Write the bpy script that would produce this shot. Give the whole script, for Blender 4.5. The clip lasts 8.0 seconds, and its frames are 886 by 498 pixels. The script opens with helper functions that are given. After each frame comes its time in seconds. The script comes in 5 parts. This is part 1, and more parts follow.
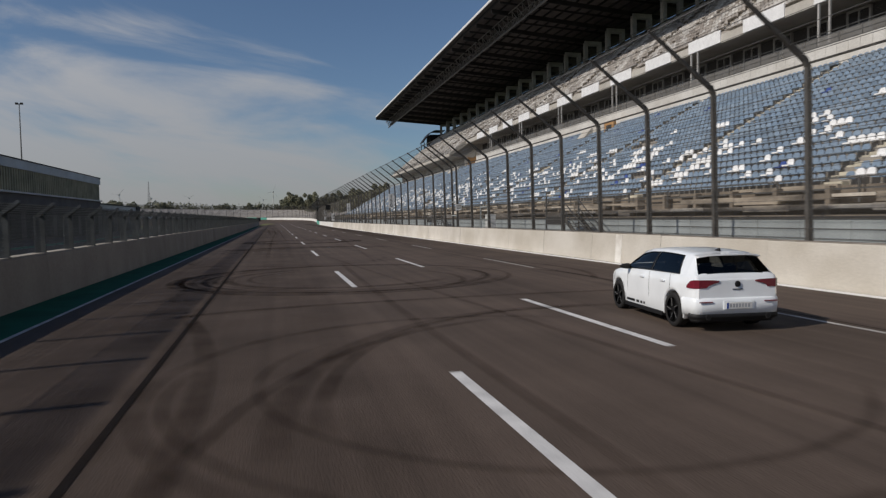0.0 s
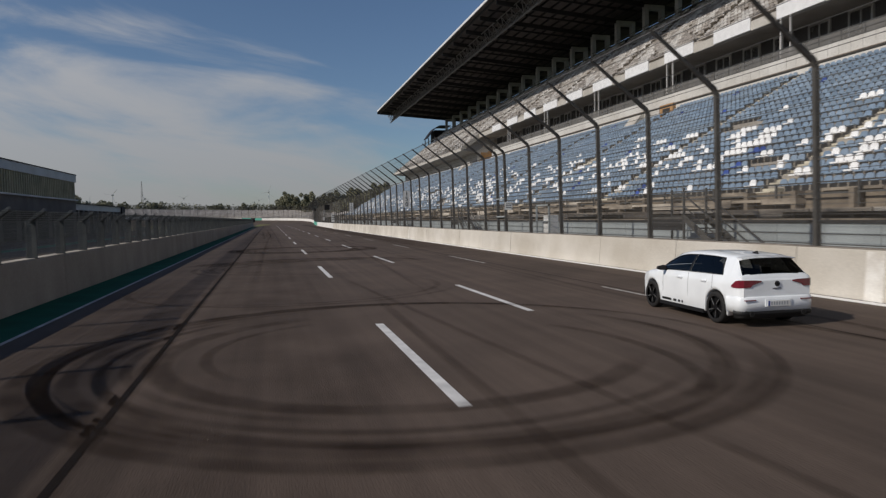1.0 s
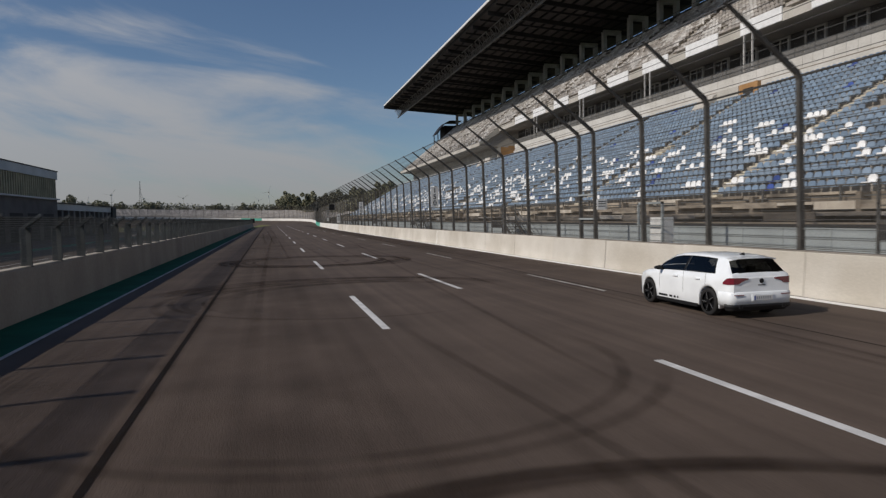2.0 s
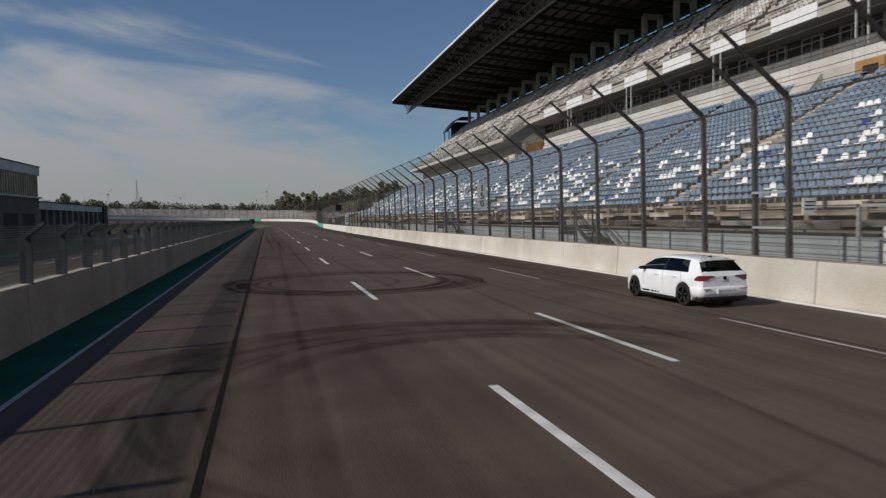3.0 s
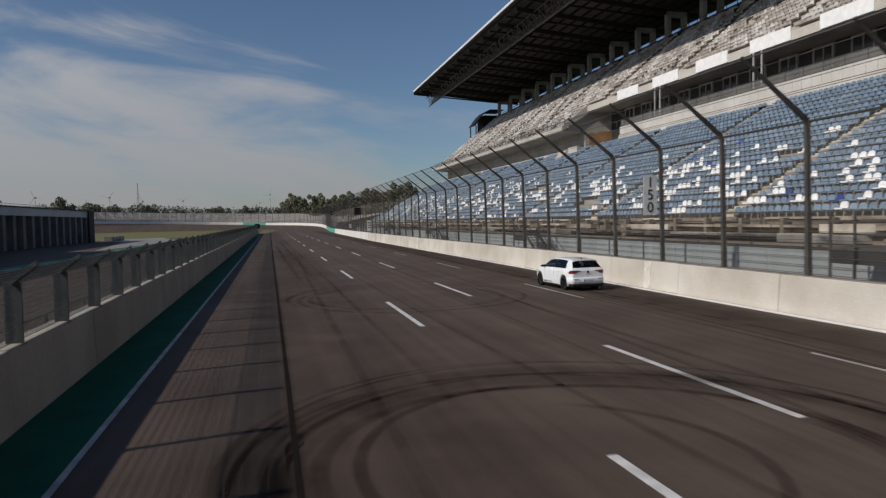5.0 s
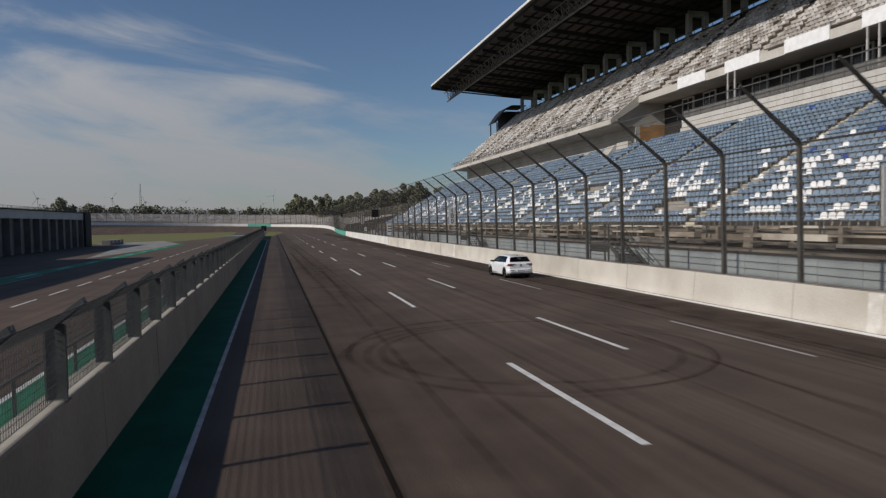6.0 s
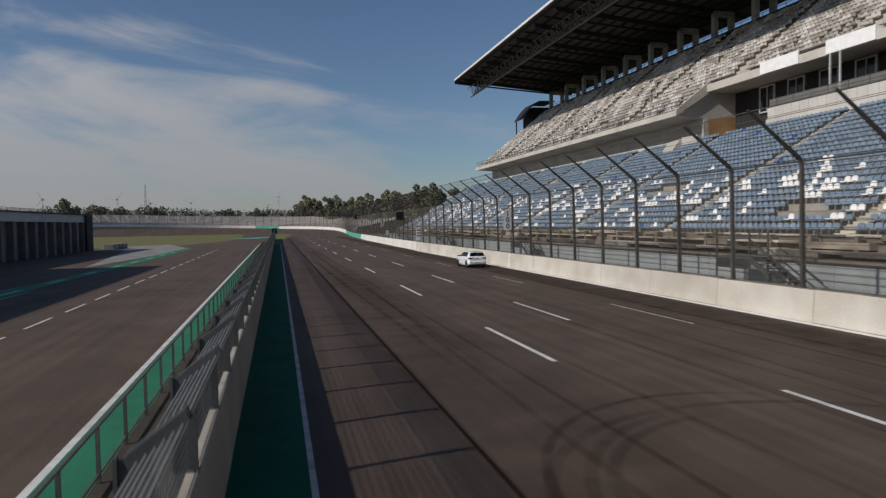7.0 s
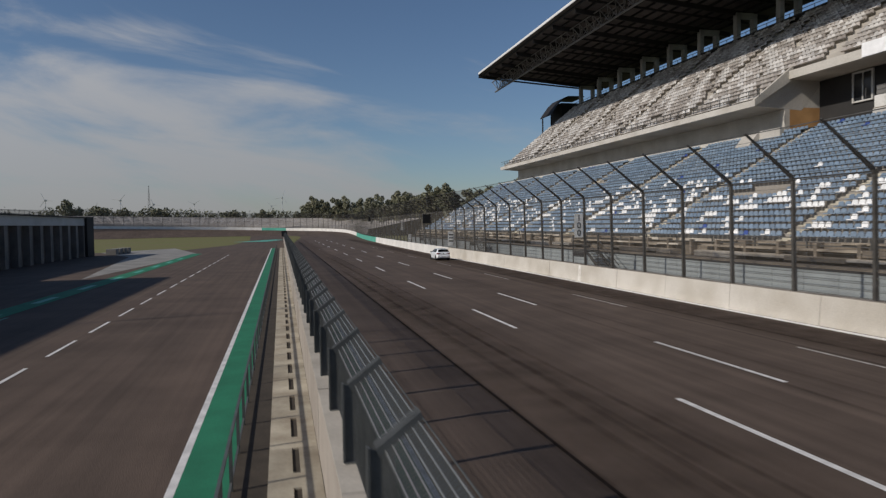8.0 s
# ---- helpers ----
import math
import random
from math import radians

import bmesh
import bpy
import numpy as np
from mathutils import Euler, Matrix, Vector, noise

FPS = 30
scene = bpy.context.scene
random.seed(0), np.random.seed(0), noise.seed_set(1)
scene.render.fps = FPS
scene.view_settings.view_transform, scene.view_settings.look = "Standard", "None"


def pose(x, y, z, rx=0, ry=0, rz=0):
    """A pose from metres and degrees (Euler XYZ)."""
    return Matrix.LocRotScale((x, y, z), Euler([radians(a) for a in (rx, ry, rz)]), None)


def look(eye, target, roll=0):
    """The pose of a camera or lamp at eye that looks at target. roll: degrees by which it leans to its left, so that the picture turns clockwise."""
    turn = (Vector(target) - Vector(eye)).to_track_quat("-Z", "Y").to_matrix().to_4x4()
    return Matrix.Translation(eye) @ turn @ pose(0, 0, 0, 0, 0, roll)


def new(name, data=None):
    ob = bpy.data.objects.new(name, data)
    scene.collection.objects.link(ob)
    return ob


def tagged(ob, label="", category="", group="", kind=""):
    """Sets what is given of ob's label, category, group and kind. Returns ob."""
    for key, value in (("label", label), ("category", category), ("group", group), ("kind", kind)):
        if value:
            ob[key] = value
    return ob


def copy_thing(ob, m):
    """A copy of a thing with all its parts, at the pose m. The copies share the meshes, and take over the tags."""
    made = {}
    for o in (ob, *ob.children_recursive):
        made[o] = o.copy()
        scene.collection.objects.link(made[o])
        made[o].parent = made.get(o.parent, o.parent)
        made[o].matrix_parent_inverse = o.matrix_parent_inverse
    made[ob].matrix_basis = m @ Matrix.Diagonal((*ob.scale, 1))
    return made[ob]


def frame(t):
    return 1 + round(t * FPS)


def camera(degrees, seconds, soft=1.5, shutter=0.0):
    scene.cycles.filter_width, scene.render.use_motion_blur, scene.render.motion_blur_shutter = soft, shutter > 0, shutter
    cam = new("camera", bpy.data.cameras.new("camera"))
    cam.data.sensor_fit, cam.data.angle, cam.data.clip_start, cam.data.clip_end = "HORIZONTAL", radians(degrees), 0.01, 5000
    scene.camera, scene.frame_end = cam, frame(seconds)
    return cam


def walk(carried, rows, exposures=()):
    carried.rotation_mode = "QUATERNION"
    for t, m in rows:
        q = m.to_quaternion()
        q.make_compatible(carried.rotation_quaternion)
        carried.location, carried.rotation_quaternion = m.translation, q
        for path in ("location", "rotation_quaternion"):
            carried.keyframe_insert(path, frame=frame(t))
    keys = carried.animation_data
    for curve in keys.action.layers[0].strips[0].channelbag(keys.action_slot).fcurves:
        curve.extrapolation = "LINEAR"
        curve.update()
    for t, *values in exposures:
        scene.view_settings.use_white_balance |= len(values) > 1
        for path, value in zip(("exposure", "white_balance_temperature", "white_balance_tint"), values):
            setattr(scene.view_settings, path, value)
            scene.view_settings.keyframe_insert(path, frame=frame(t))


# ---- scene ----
cam = camera(66.65, 8.0, soft=1.3, shutter=0.25)
ROWS = [
    (0.0, -2.419, 0.000, 2.203, -13.941, -2.737, 0.988),
    (0.5, -2.304, 6.824, 2.301, -14.108, -2.760, 0.895),
    (1.0, -2.266, 13.600, 2.350, -14.286, -2.730, 1.045),
    (1.5, -2.215, 19.740, 2.411, -14.230, -2.750, 1.152),
    (3.0, -3.514, 37.167, 2.775, -14.501, -2.669, 0.809),
    (3.5, -3.736, 42.461, 2.884, -14.442, -2.678, 0.975),
    (4.0, -3.918, 47.910, 3.031, -14.306, -2.623, 1.120),
    (4.5, -4.188, 52.902, 3.204, -14.322, -2.540, 1.076),
    (6.0, -5.982, 69.166, 3.821, -14.063, -2.396, 0.975),
    (6.5, -6.882, 74.328, 4.001, -13.875, -2.330, 0.987),
    (7.0, -7.929, 79.797, 4.201, -13.721, -2.270, 0.914),
    (7.5, -8.929, 84.620, 4.421, -13.540, -2.219, 0.911),
    (8.0, -9.943, 89.769, 4.655, -13.497, -2.179, 0.896),
]
walk(cam, [(t, pose(x, y, z, 90 + pitch, 0, yaw) @ pose(0, 0, 0, 0, 0, -lean)) for t, x, y, z, yaw, pitch, lean in ROWS])

# ---- world, sun, exposure ----
SUN_DIR = Vector((-1.5, -0.33, 1.0)).normalized()      # towards the sun, over the pit buildings
SUN_ELEV = math.asin(SUN_DIR.z)
SUN_ROT = math.atan2(SUN_DIR.x, SUN_DIR.y)
scene.view_settings.exposure = 0.0


def make_world():
    w = bpy.data.worlds.new("sky")
    scene.world = w
    w.use_nodes = True
    nt = w.node_tree
    nt.nodes.clear()
    N, L = nt.nodes.new, nt.links.new
    out, bg, sky = N("ShaderNodeOutputWorld"), N("ShaderNodeBackground"), N("ShaderNodeTexSky")
    sky.sky_type, sky.sun_disc = "NISHITA", False
    sky.sun_elevation, sky.sun_rotation = SUN_ELEV, SUN_ROT
    sky.air_density, sky.dust_density, sky.ozone_density = 1.0, 0.6, 2.5
    co, turn, sep = N("ShaderNodeTexCoord"), N("ShaderNodeMapping"), N("ShaderNodeSeparateXYZ")
    turn.inputs["Rotation"].default_value = (0, 0, radians(14))      # the straight's far end lies ahead
    L(co.outputs["Generated"], turn.inputs[0])
    L(turn.outputs[0], sep.inputs[0])

    def op(kind, a, b=0.0, c=0.0):
        n = N("ShaderNodeMath")
        n.operation = kind
        for sock, v in zip(n.inputs, (a, b, c)):
            if isinstance(v, (int, float)):
                sock.default_value = v
            else:
                L(v, sock)
        return n.outputs[0]

    # flat view of the cloud sheet: u across, v upwards
    ahead = op("MAXIMUM", sep.outputs["Y"], 0.25)
    u, v = op("DIVIDE", sep.outputs["X"], ahead), op("DIVIDE", sep.outputs["Z"], ahead)
    slant = op("MULTIPLY_ADD", u, 0.20, v)
    vec = N("ShaderNodeCombineXYZ")
    L(op("MULTIPLY_ADD", u, 2.2, CLOUD_SHIFT[0]), vec.inputs[0])
    L(op("MULTIPLY_ADD", slant, 9.5, CLOUD_SHIFT[1]), vec.inputs[1])
    n1 = N("ShaderNodeTexNoise"); n1.inputs["Scale"].default_value = 1.25; n1.inputs["Detail"].default_value = 8; n1.inputs["Roughness"].default_value = 0.56
    n1.inputs["Distortion"].default_value = 0.45
    L(vec.outputs[0], n1.inputs["Vector"])
    # the sheet's upper rim falls from the pit side towards the stand
    rim = op("SUBTRACT", op("MULTIPLY_ADD", u, -0.215, 0.125), v)
    dens = op("ADD", op("MULTIPLY_ADD", n1.outputs["Fac"], 1.75, -0.25), op("MULTIPLY", op("MAXIMUM", op("MINIMUM", rim, 0.14), -0.16), 2.5))
    # thinning over the stand
    dens = op("SUBTRACT", dens, op("MULTIPLY", op("MAXIMUM", op("ADD", u, 0.12), 0.0), 0.55))
    for cu, cv, su, sv, k in ((-0.50, 0.295, 0.11, 0.022, 0.30), (-0.25, 0.195, 0.11, 0.022, 0.42), (-0.12, 0.12, 0.08, 0.012, 0.16), (-0.52, 0.20, 0.16, 0.03, 0.22), (-0.30, 0.09, 0.20, 0.025, 0.14)):
        a = op("DIVIDE", op("SUBTRACT", u, cu), su)
        b = op("DIVIDE", op("ADD", op("SUBTRACT", v, cv), op("MULTIPLY", op("SUBTRACT", u, cu), 0.16)), sv)
        g = op("EXPONENT", op("MULTIPLY", op("ADD", op("MULTIPLY", a, a), op("MULTIPLY", b, b)), -1.0))
        dens = op("MULTIPLY_ADD", g, k, dens)
    ramp = N("ShaderNodeMapRange"); ramp.interpolation_type = "SMOOTHSTEP"
    ramp.inputs["From Min"].default_value = 0.46; ramp.inputs["From Max"].default_value = 1.02
    ramp.inputs["To Max"].default_value = 0.86
    L(dens, ramp.inputs["Value"])
    mix = N("ShaderNodeMix"); mix.data_type = "RGBA"
    L(ramp.outputs[0], mix.inputs["Factor"])
    tint = N("ShaderNodeVectorMath"); tint.operation = "MULTIPLY"; tint.inputs[1].default_value = (0.76, 0.82, 0.91)
    L(sky.outputs[0], tint.inputs[0])
    L(tint.outputs[0], mix.inputs[6])
    fade = N("ShaderNodeMapRange")
    fade.inputs["From Max"].default_value = 0.24
    fade.inputs["To Min"].default_value, fade.inputs["To Max"].default_value = 0.74, 1.04
    L(v, fade.inputs["Value"])
    grey = N("ShaderNodeVectorMath"); grey.operation = "SCALE"; grey.inputs[0].default_value = CLOUD_COL
    L(fade.outputs[0], grey.inputs["Scale"])
    L(grey.outputs[0], mix.inputs[7])
    L(mix.outputs[2], bg.inputs["Color"])
    bg.inputs["Strength"].default_value = SKY_STRENGTH
    L(bg.outputs[0], out.inputs[0])


CLOUD_SHIFT = (0.9, 0.35)
CLOUD_COL = (5.2, 5.25, 5.45)
SKY_STRENGTH = 0.075
make_world()
lamp = bpy.data.lights.new("sun", "SUN")
lamp.energy, lamp.angle, lamp.color = 3.0, radians(0.9), (1.0, 0.92, 0.82)
sun = new("sun", lamp)
sun.matrix_world = look(SUN_DIR * 200, (0, 0, 0))


# ---- materials ----
def mat(name, col, rough=0.7, metal=0.0, col2=None, scale=1.5, fine=30.0, bump=0.15, spread=0.0, island=False, stretch=(1, 1, 1), dirt=0.35, spec=0.4, own=False):
    """Principled surface with large stains, fine grain and relief."""
    m = bpy.data.materials.new(name)
    m.use_nodes = True
    nt = m.node_tree
    N, L = nt.nodes.new, nt.links.new
    b = nt.nodes["Principled BSDF"]
    b.inputs["Roughness"].default_value, b.inputs["Metallic"].default_value = rough, metal
    b.inputs["Specular IOR Level"].default_value = spec
    co = N("ShaderNodeTexCoord")
    mp = N("ShaderNodeMapping"); mp.inputs["Scale"].default_value = stretch
    geo = N("ShaderNodeNewGeometry")
    L(co.outputs["Object"] if own else geo.outputs["Position"], mp.inputs[0])
    big, small = N("ShaderNodeTexNoise"), N("ShaderNodeTexNoise")
    big.inputs["Scale"].default_value, big.inputs["Detail"].default_value = scale, 5
    small.inputs["Scale"].default_value, small.inputs["Detail"].default_value = fine, 3
    L(mp.outputs[0], big.inputs["Vector"]); L(mp.outputs[0], small.inputs["Vector"])
    mr = N("ShaderNodeMapRange"); mr.inputs["From Min"].default_value, mr.inputs["From Max"].default_value = 0.35, 0.68
    L(big.outputs["Fac"], mr.inputs["Value"])
    mix = N("ShaderNodeMix"); mix.data_type = "RGBA"
    c2 = col2 if col2 else tuple(c * (1 - dirt) for c in col)
    mix.inputs[6].default_value, mix.inputs[7].default_value = (*col, 1), (*c2, 1)
    L(mr.outputs[0], mix.inputs["Factor"])
    g = N("ShaderNodeMapRange"); g.inputs["To Min"].default_value, g.inputs["To Max"].default_value = 0.8, 1.2
    L(small.outputs["Fac"], g.inputs["Value"])
    mul = N("ShaderNodeVectorMath"); mul.operation = "SCALE"
    L(mix.outputs[2], mul.inputs[0]); L(g.outputs[0], mul.inputs["Scale"])
    last = mul.outputs[0]
    if spread:
        r = geo.outputs["Random Per Island"]
        if not island:
            r = N("ShaderNodeObjectInfo").outputs["Random"]
        v = N("ShaderNodeMapRange"); v.inputs["To Min"].default_value, v.inputs["To Max"].default_value = 1 - spread, 1 + spread
        L(r, v.inputs["Value"])
        mul2 = N("ShaderNodeVectorMath"); mul2.operation = "SCALE"
        L(last, mul2.inputs[0]); L(v.outputs[0], mul2.inputs["Scale"])
        last = mul2.outputs[0]
    L(last, b.inputs["Base Color"])
    if bump:
        bp = N("ShaderNodeBump"); bp.inputs["Strength"].default_value, bp.inputs["Distance"].default_value = bump, 0.02
        L(small.outputs["Fac"], bp.inputs["Height"]); L(bp.outputs[0], b.inputs["Normal"])
    return m


def netting(name, col, cover):
    """Fine wire netting: mostly air."""
    m = bpy.data.materials.new(name)
    m.use_nodes = True
    nt = m.node_tree
    N, L = nt.nodes.new, nt.links.new
    nt.nodes.clear()
    out, mix, tr, d = N("ShaderNodeOutputMaterial"), N("ShaderNodeMixShader"), N("ShaderNodeBsdfTransparent"), N("ShaderNodeBsdfDiffuse")
    d.inputs[0].default_value = (*col, 1)
    no = N("ShaderNodeTexNoise"); no.inputs["Scale"].default_value = 0.6
    geo = N("ShaderNodeNewGeometry"); L(geo.outputs["Position"], no.inputs["Vector"])
    mr = N("ShaderNodeMapRange"); mr.inputs["To Min"].default_value, mr.inputs["To Max"].default_value = cover * 0.6, cover * 1.4
    L(no.outputs["Fac"], mr.inputs["Value"]); L(mr.outputs[0], mix.inputs[0])
    L(tr.outputs[0], mix.inputs[1]); L(d.outputs[0], mix.inputs[2]); L(mix.outputs[0], out.inputs[0])
    return m


def rubber_film(name, cover):
    """Rubber laid on asphalt by sliding tyres: a dark, patchy film, thin at its rims."""
    m = bpy.data.materials.new(name)
    m.use_nodes = True
    nt = m.node_tree
    N, L = nt.nodes.new, nt.links.new
    nt.nodes.clear()
    out, mix, tr, d = N("ShaderNodeOutputMaterial"), N("ShaderNodeMixShader"), N("ShaderNodeBsdfTransparent"), N("ShaderNodeBsdfPrincipled")
    d.inputs["Base Color"].default_value = (0.030, 0.020, 0.015, 1)
    d.inputs["Roughness"].default_value = 0.9
    d.inputs["Specular IOR Level"].default_value = 0.1
    no = N("ShaderNodeTexNoise"); no.inputs["Scale"].default_value, no.inputs["Detail"].default_value = 0.9, 6
    geo = N("ShaderNodeNewGeometry"); L(geo.outputs["Position"], no.inputs["Vector"])
    mr = N("ShaderNodeMapRange"); mr.inputs["From Min"].default_value, mr.inputs["From Max"].default_value = 0.3, 0.7
    mr.inputs["To Min"].default_value, mr.inputs["To Max"].default_value = cover * 0.35, cover
    uv = N("ShaderNodeUVMap")
    sp = N("ShaderNodeSeparateXYZ"); L(uv.outputs[0], sp.inputs[0])
    # fades over the ribbon's width (v) and at its ends (u)
    def hump(sock, k):
        a = N("ShaderNodeMath"); a.operation = "SUBTRACT"; a.inputs[0].default_value = 1.0; L(sock, a.inputs[1])
        b = N("ShaderNodeMath"); b.operation = "MULTIPLY"; L(sock, b.inputs[0]); L(a.outputs[0], b.inputs[1])
        c = N("ShaderNodeMath"); c.operation = "MULTIPLY"; c.use_clamp = True; c.inputs[1].default_value = k; L(b.outputs[0], c.inputs[0])
        return c.outputs[0]
    f = N("ShaderNodeMath"); f.operation = "MULTIPLY"; L(hump(sp.outputs["X"], 9.0), f.inputs[0]); L(hump(sp.outputs["Y"], 5.0), f.inputs[1])
    L(no.outputs["Fac"], mr.inputs["Value"])
    g = N("ShaderNodeMath"); g.operation = "MULTIPLY"; L(f.outputs[0], g.inputs[0]); L(mr.outputs[0], g.inputs[1])
    L(g.outputs[0], mix.inputs[0]); L(tr.outputs[0], mix.inputs[1]); L(d.outputs[0], mix.inputs[2]); L(mix.outputs[0], out.inputs[0])
    return m


def asphalt(name, col, col2):
    """Rolled asphalt with lengthwise drag streaks, broad stains and stone grain."""
    m = mat(name, col, 0.85, col2=col2, scale=0.22, fine=45, bump=0.35, stretch=(1.0, 0.18, 1.0), spec=0.25)
    nt = m.node_tree
    N, L = nt.nodes.new, nt.links.new
    b = nt.nodes["Principled BSDF"]
    src = b.inputs["Base Color"].links[0].from_socket
    geo = N("ShaderNodeNewGeometry")
    mp = N("ShaderNodeMapping"); mp.inputs["Scale"].default_value = (2.6, 0.03, 1.0)
    L(geo.outputs["Position"], mp.inputs[0])
    st = N("ShaderNodeTexNoise"); st.inputs["Scale"].default_value, st.inputs["Detail"].default_value = 1.0, 6
    L(mp.outputs[0], st.inputs["Vector"])
    st2 = N("ShaderNodeTexNoise"); st2.inputs["Scale"].default_value, st2.inputs["Detail"].default_value = 0.35, 4
    L(geo.outputs["Position"], st2.inputs["Vector"])
    k = N("ShaderNodeMath"); k.operation = "ADD"; L(st.outputs["Fac"], k.inputs[0]); L(st2.outputs["Fac"], k.inputs[1])
    mr = N("ShaderNodeMapRange"); mr.inputs["From Min"].default_value, mr.inputs["From Max"].default_value = 0.7, 1.3
    mr.inputs["To Min"].default_value, mr.inputs["To Max"].default_value = 0.72, 1.22
    L(k.outputs[0], mr.inputs["Value"])
    sc = N("ShaderNodeVectorMath"); sc.operation = "SCALE"
    L(src, sc.inputs[0]); L(mr.outputs[0], sc.inputs["Scale"]); L(sc.outputs[0], b.inputs["Base Color"])
    return m


M_ASPHALT = asphalt("asphalt", (0.1145, 0.0845, 0.067), (0.092, 0.068, 0.0535))
M_PIT = asphalt("pit_asphalt", (0.113, 0.082, 0.064), (0.095, 0.070, 0.055))
M_APRON = mat("apron_concrete", (0.30, 0.29, 0.27), 0.9, scale=0.3, fine=12)
M_GRASS = mat("grass", (0.14, 0.15, 0.038), 0.95, col2=(0.16, 0.135, 0.055), scale=0.06, fine=6, bump=0.6)
M_GREEN = mat("green_paint", (0.008, 0.115, 0.066), 0.85, scale=0.8, fine=25, dirt=0.3, spec=0.15)
M_GREENPANEL = mat("green_sheet", (0.022, 0.20, 0.105), 0.8, scale=0.9, fine=20, dirt=0.25)
M_TEAL = mat("teal_paint", (0.10, 0.42, 0.32), 0.6, scale=0.4, fine=10, dirt=0.2)
M_WHITE = mat("road_paint", (0.80, 0.785, 0.76), 0.6, scale=2.2, fine=40, dirt=0.3)
M_EDGE = mat("fresh_edge_paint", (0.97, 0.96, 0.93), 0.5, scale=1.2, fine=30, dirt=0.10, bump=0)
M_WALLMARK = mat("faded_wall_paint", (0.80, 0.78, 0.73), 0.7, col2=(0.58, 0.54, 0.48), scale=1.8, fine=20)
M_WORN_SHADED = mat("worn_and_shaded_paint", (0.60, 0.58, 0.55), 0.7, col2=(0.30, 0.28, 0.26), scale=1.6, fine=30)
M_SEAM = mat("bitumen", (0.014, 0.012, 0.012), 0.9, spec=0.1, scale=1.2, fine=20)
M_CONC = mat("concrete", (0.635, 0.60, 0.54), 0.85, col2=(0.49, 0.45, 0.385), scale=0.45, fine=24, bump=0.12, spread=0.05, stretch=(1, 0.8, 0.9))
M_CONC_PIT = mat("pit_concrete", (0.385, 0.345, 0.305), 0.9, col2=(0.31, 0.275, 0.24), scale=0.6, fine=14, bump=0.25, spread=0.07, stretch=(1, 1, 0.6))
M_SLAB = mat("slab_concrete", (0.46, 0.415, 0.325), 0.9, col2=(0.26, 0.22, 0.165), scale=0.9, fine=15, spread=0.16)
M_STAND = mat("stand_concrete", (0.38, 0.35, 0.31), 0.9, col2=(0.27, 0.245, 0.21), scale=0.25, fine=6)
M_STANDLIGHT = mat("light_concrete", (0.60, 0.57, 0.52), 0.85, col2=(0.46, 0.43, 0.38), scale=0.3, fine=6)
# near-black: recess shade put into the colour, also used for plain dark parts
M_DARK = mat("recess_shade_and_trim", (0.035, 0.034, 0.034), 0.8, scale=0.4, fine=8)
M_STEEL = mat("galvanised_steel", (0.17, 0.165, 0.155), 0.5, 0.55, scale=2.0, fine=30, dirt=0.4)
M_POST = mat("weathered_post_steel", (0.115, 0.108, 0.098), 0.6, 0.3, scale=2.0, fine=30, dirt=0.35, spread=0.12)
M_GREYSTEEL = mat("grey_fence_steel", (0.115, 0.122, 0.123), 0.65, 0.1, spec=0.25, scale=2.0, fine=30, dirt=0.3, spread=0.1)
M_SHEET = mat("light_grey_sheet", (0.37, 0.405, 0.41), 0.55, scale=0.6, fine=12, dirt=0.2, spread=0.05)
M_ROOF = mat("dark_roof_sheet", (0.105, 0.092, 0.088), 0.85, scale=0.4, fine=8, spec=0.2)
M_ROOFSTEEL = mat("roof_steel", (0.035, 0.034, 0.036), 0.7, 0.1, scale=0.6, fine=8, spec=0.2)
M_TRIM = mat("white_trim", (0.85, 0.85, 0.84), 0.5, scale=0.4, fine=8, dirt=0.15)
M_FRAME = mat("frame_concrete", (0.58, 0.57, 0.55), 0.85, scale=0.5, fine=8)
M_GIRDER = mat("grey_girder_steel", (0.20, 0.19, 0.18), 0.6, 0.2, scale=0.6, fine=8, spec=0.25)
M_ORANGE = mat("rust_orange_panel", (0.52, 0.30, 0.13), 0.8, col2=(0.40, 0.22, 0.09), scale=0.6, fine=8)
M_GLASS_DARK = mat("dark_glazing", (0.02, 0.022, 0.025), 0.12, scale=0.5, fine=5, bump=0)
M_SEATBLUE = mat("faded_blue_seat", (0.18, 0.255, 0.35), 0.45, col2=(0.235, 0.30, 0.375), scale=0.5, fine=8, spread=0.22, island=True, bump=0)
M_SEATDEEP = mat("deep_blue_seat", (0.05, 0.10, 0.36), 0.4, scale=0.5, fine=8, spread=0.2, island=True, bump=0)
M_SEATWHITE = mat("white_seat", (0.97, 0.97, 0.96), 0.25, scale=0.5, fine=8, spread=0.06, island=True, bump=0, dirt=0.1)
M_SEATGREY = mat("weathered_grey_seat", (0.44, 0.41, 0.38), 0.5, col2=(0.27, 0.24, 0.215), scale=0.35, fine=8, spread=0.3, island=True, bump=0)
M_SEATPALE = mat("pale_seat", (0.62, 0.60, 0.575), 0.5, col2=(0.46, 0.44, 0.42), scale=0.9, fine=8, spread=0.22, island=True, bump=0)
M_SIGN = mat("sign_white", (0.8, 0.8, 0.78), 0.5, scale=1, fine=10, dirt=0.15)
M_BOARD = mat("banner_white", (0.93, 0.93, 0.93), 0.4, scale=0.4, fine=2, dirt=0.03, bump=0)
M_BLACK = mat("black_paint", (0.012, 0.012, 0.013), 0.5, scale=1, fine=10)
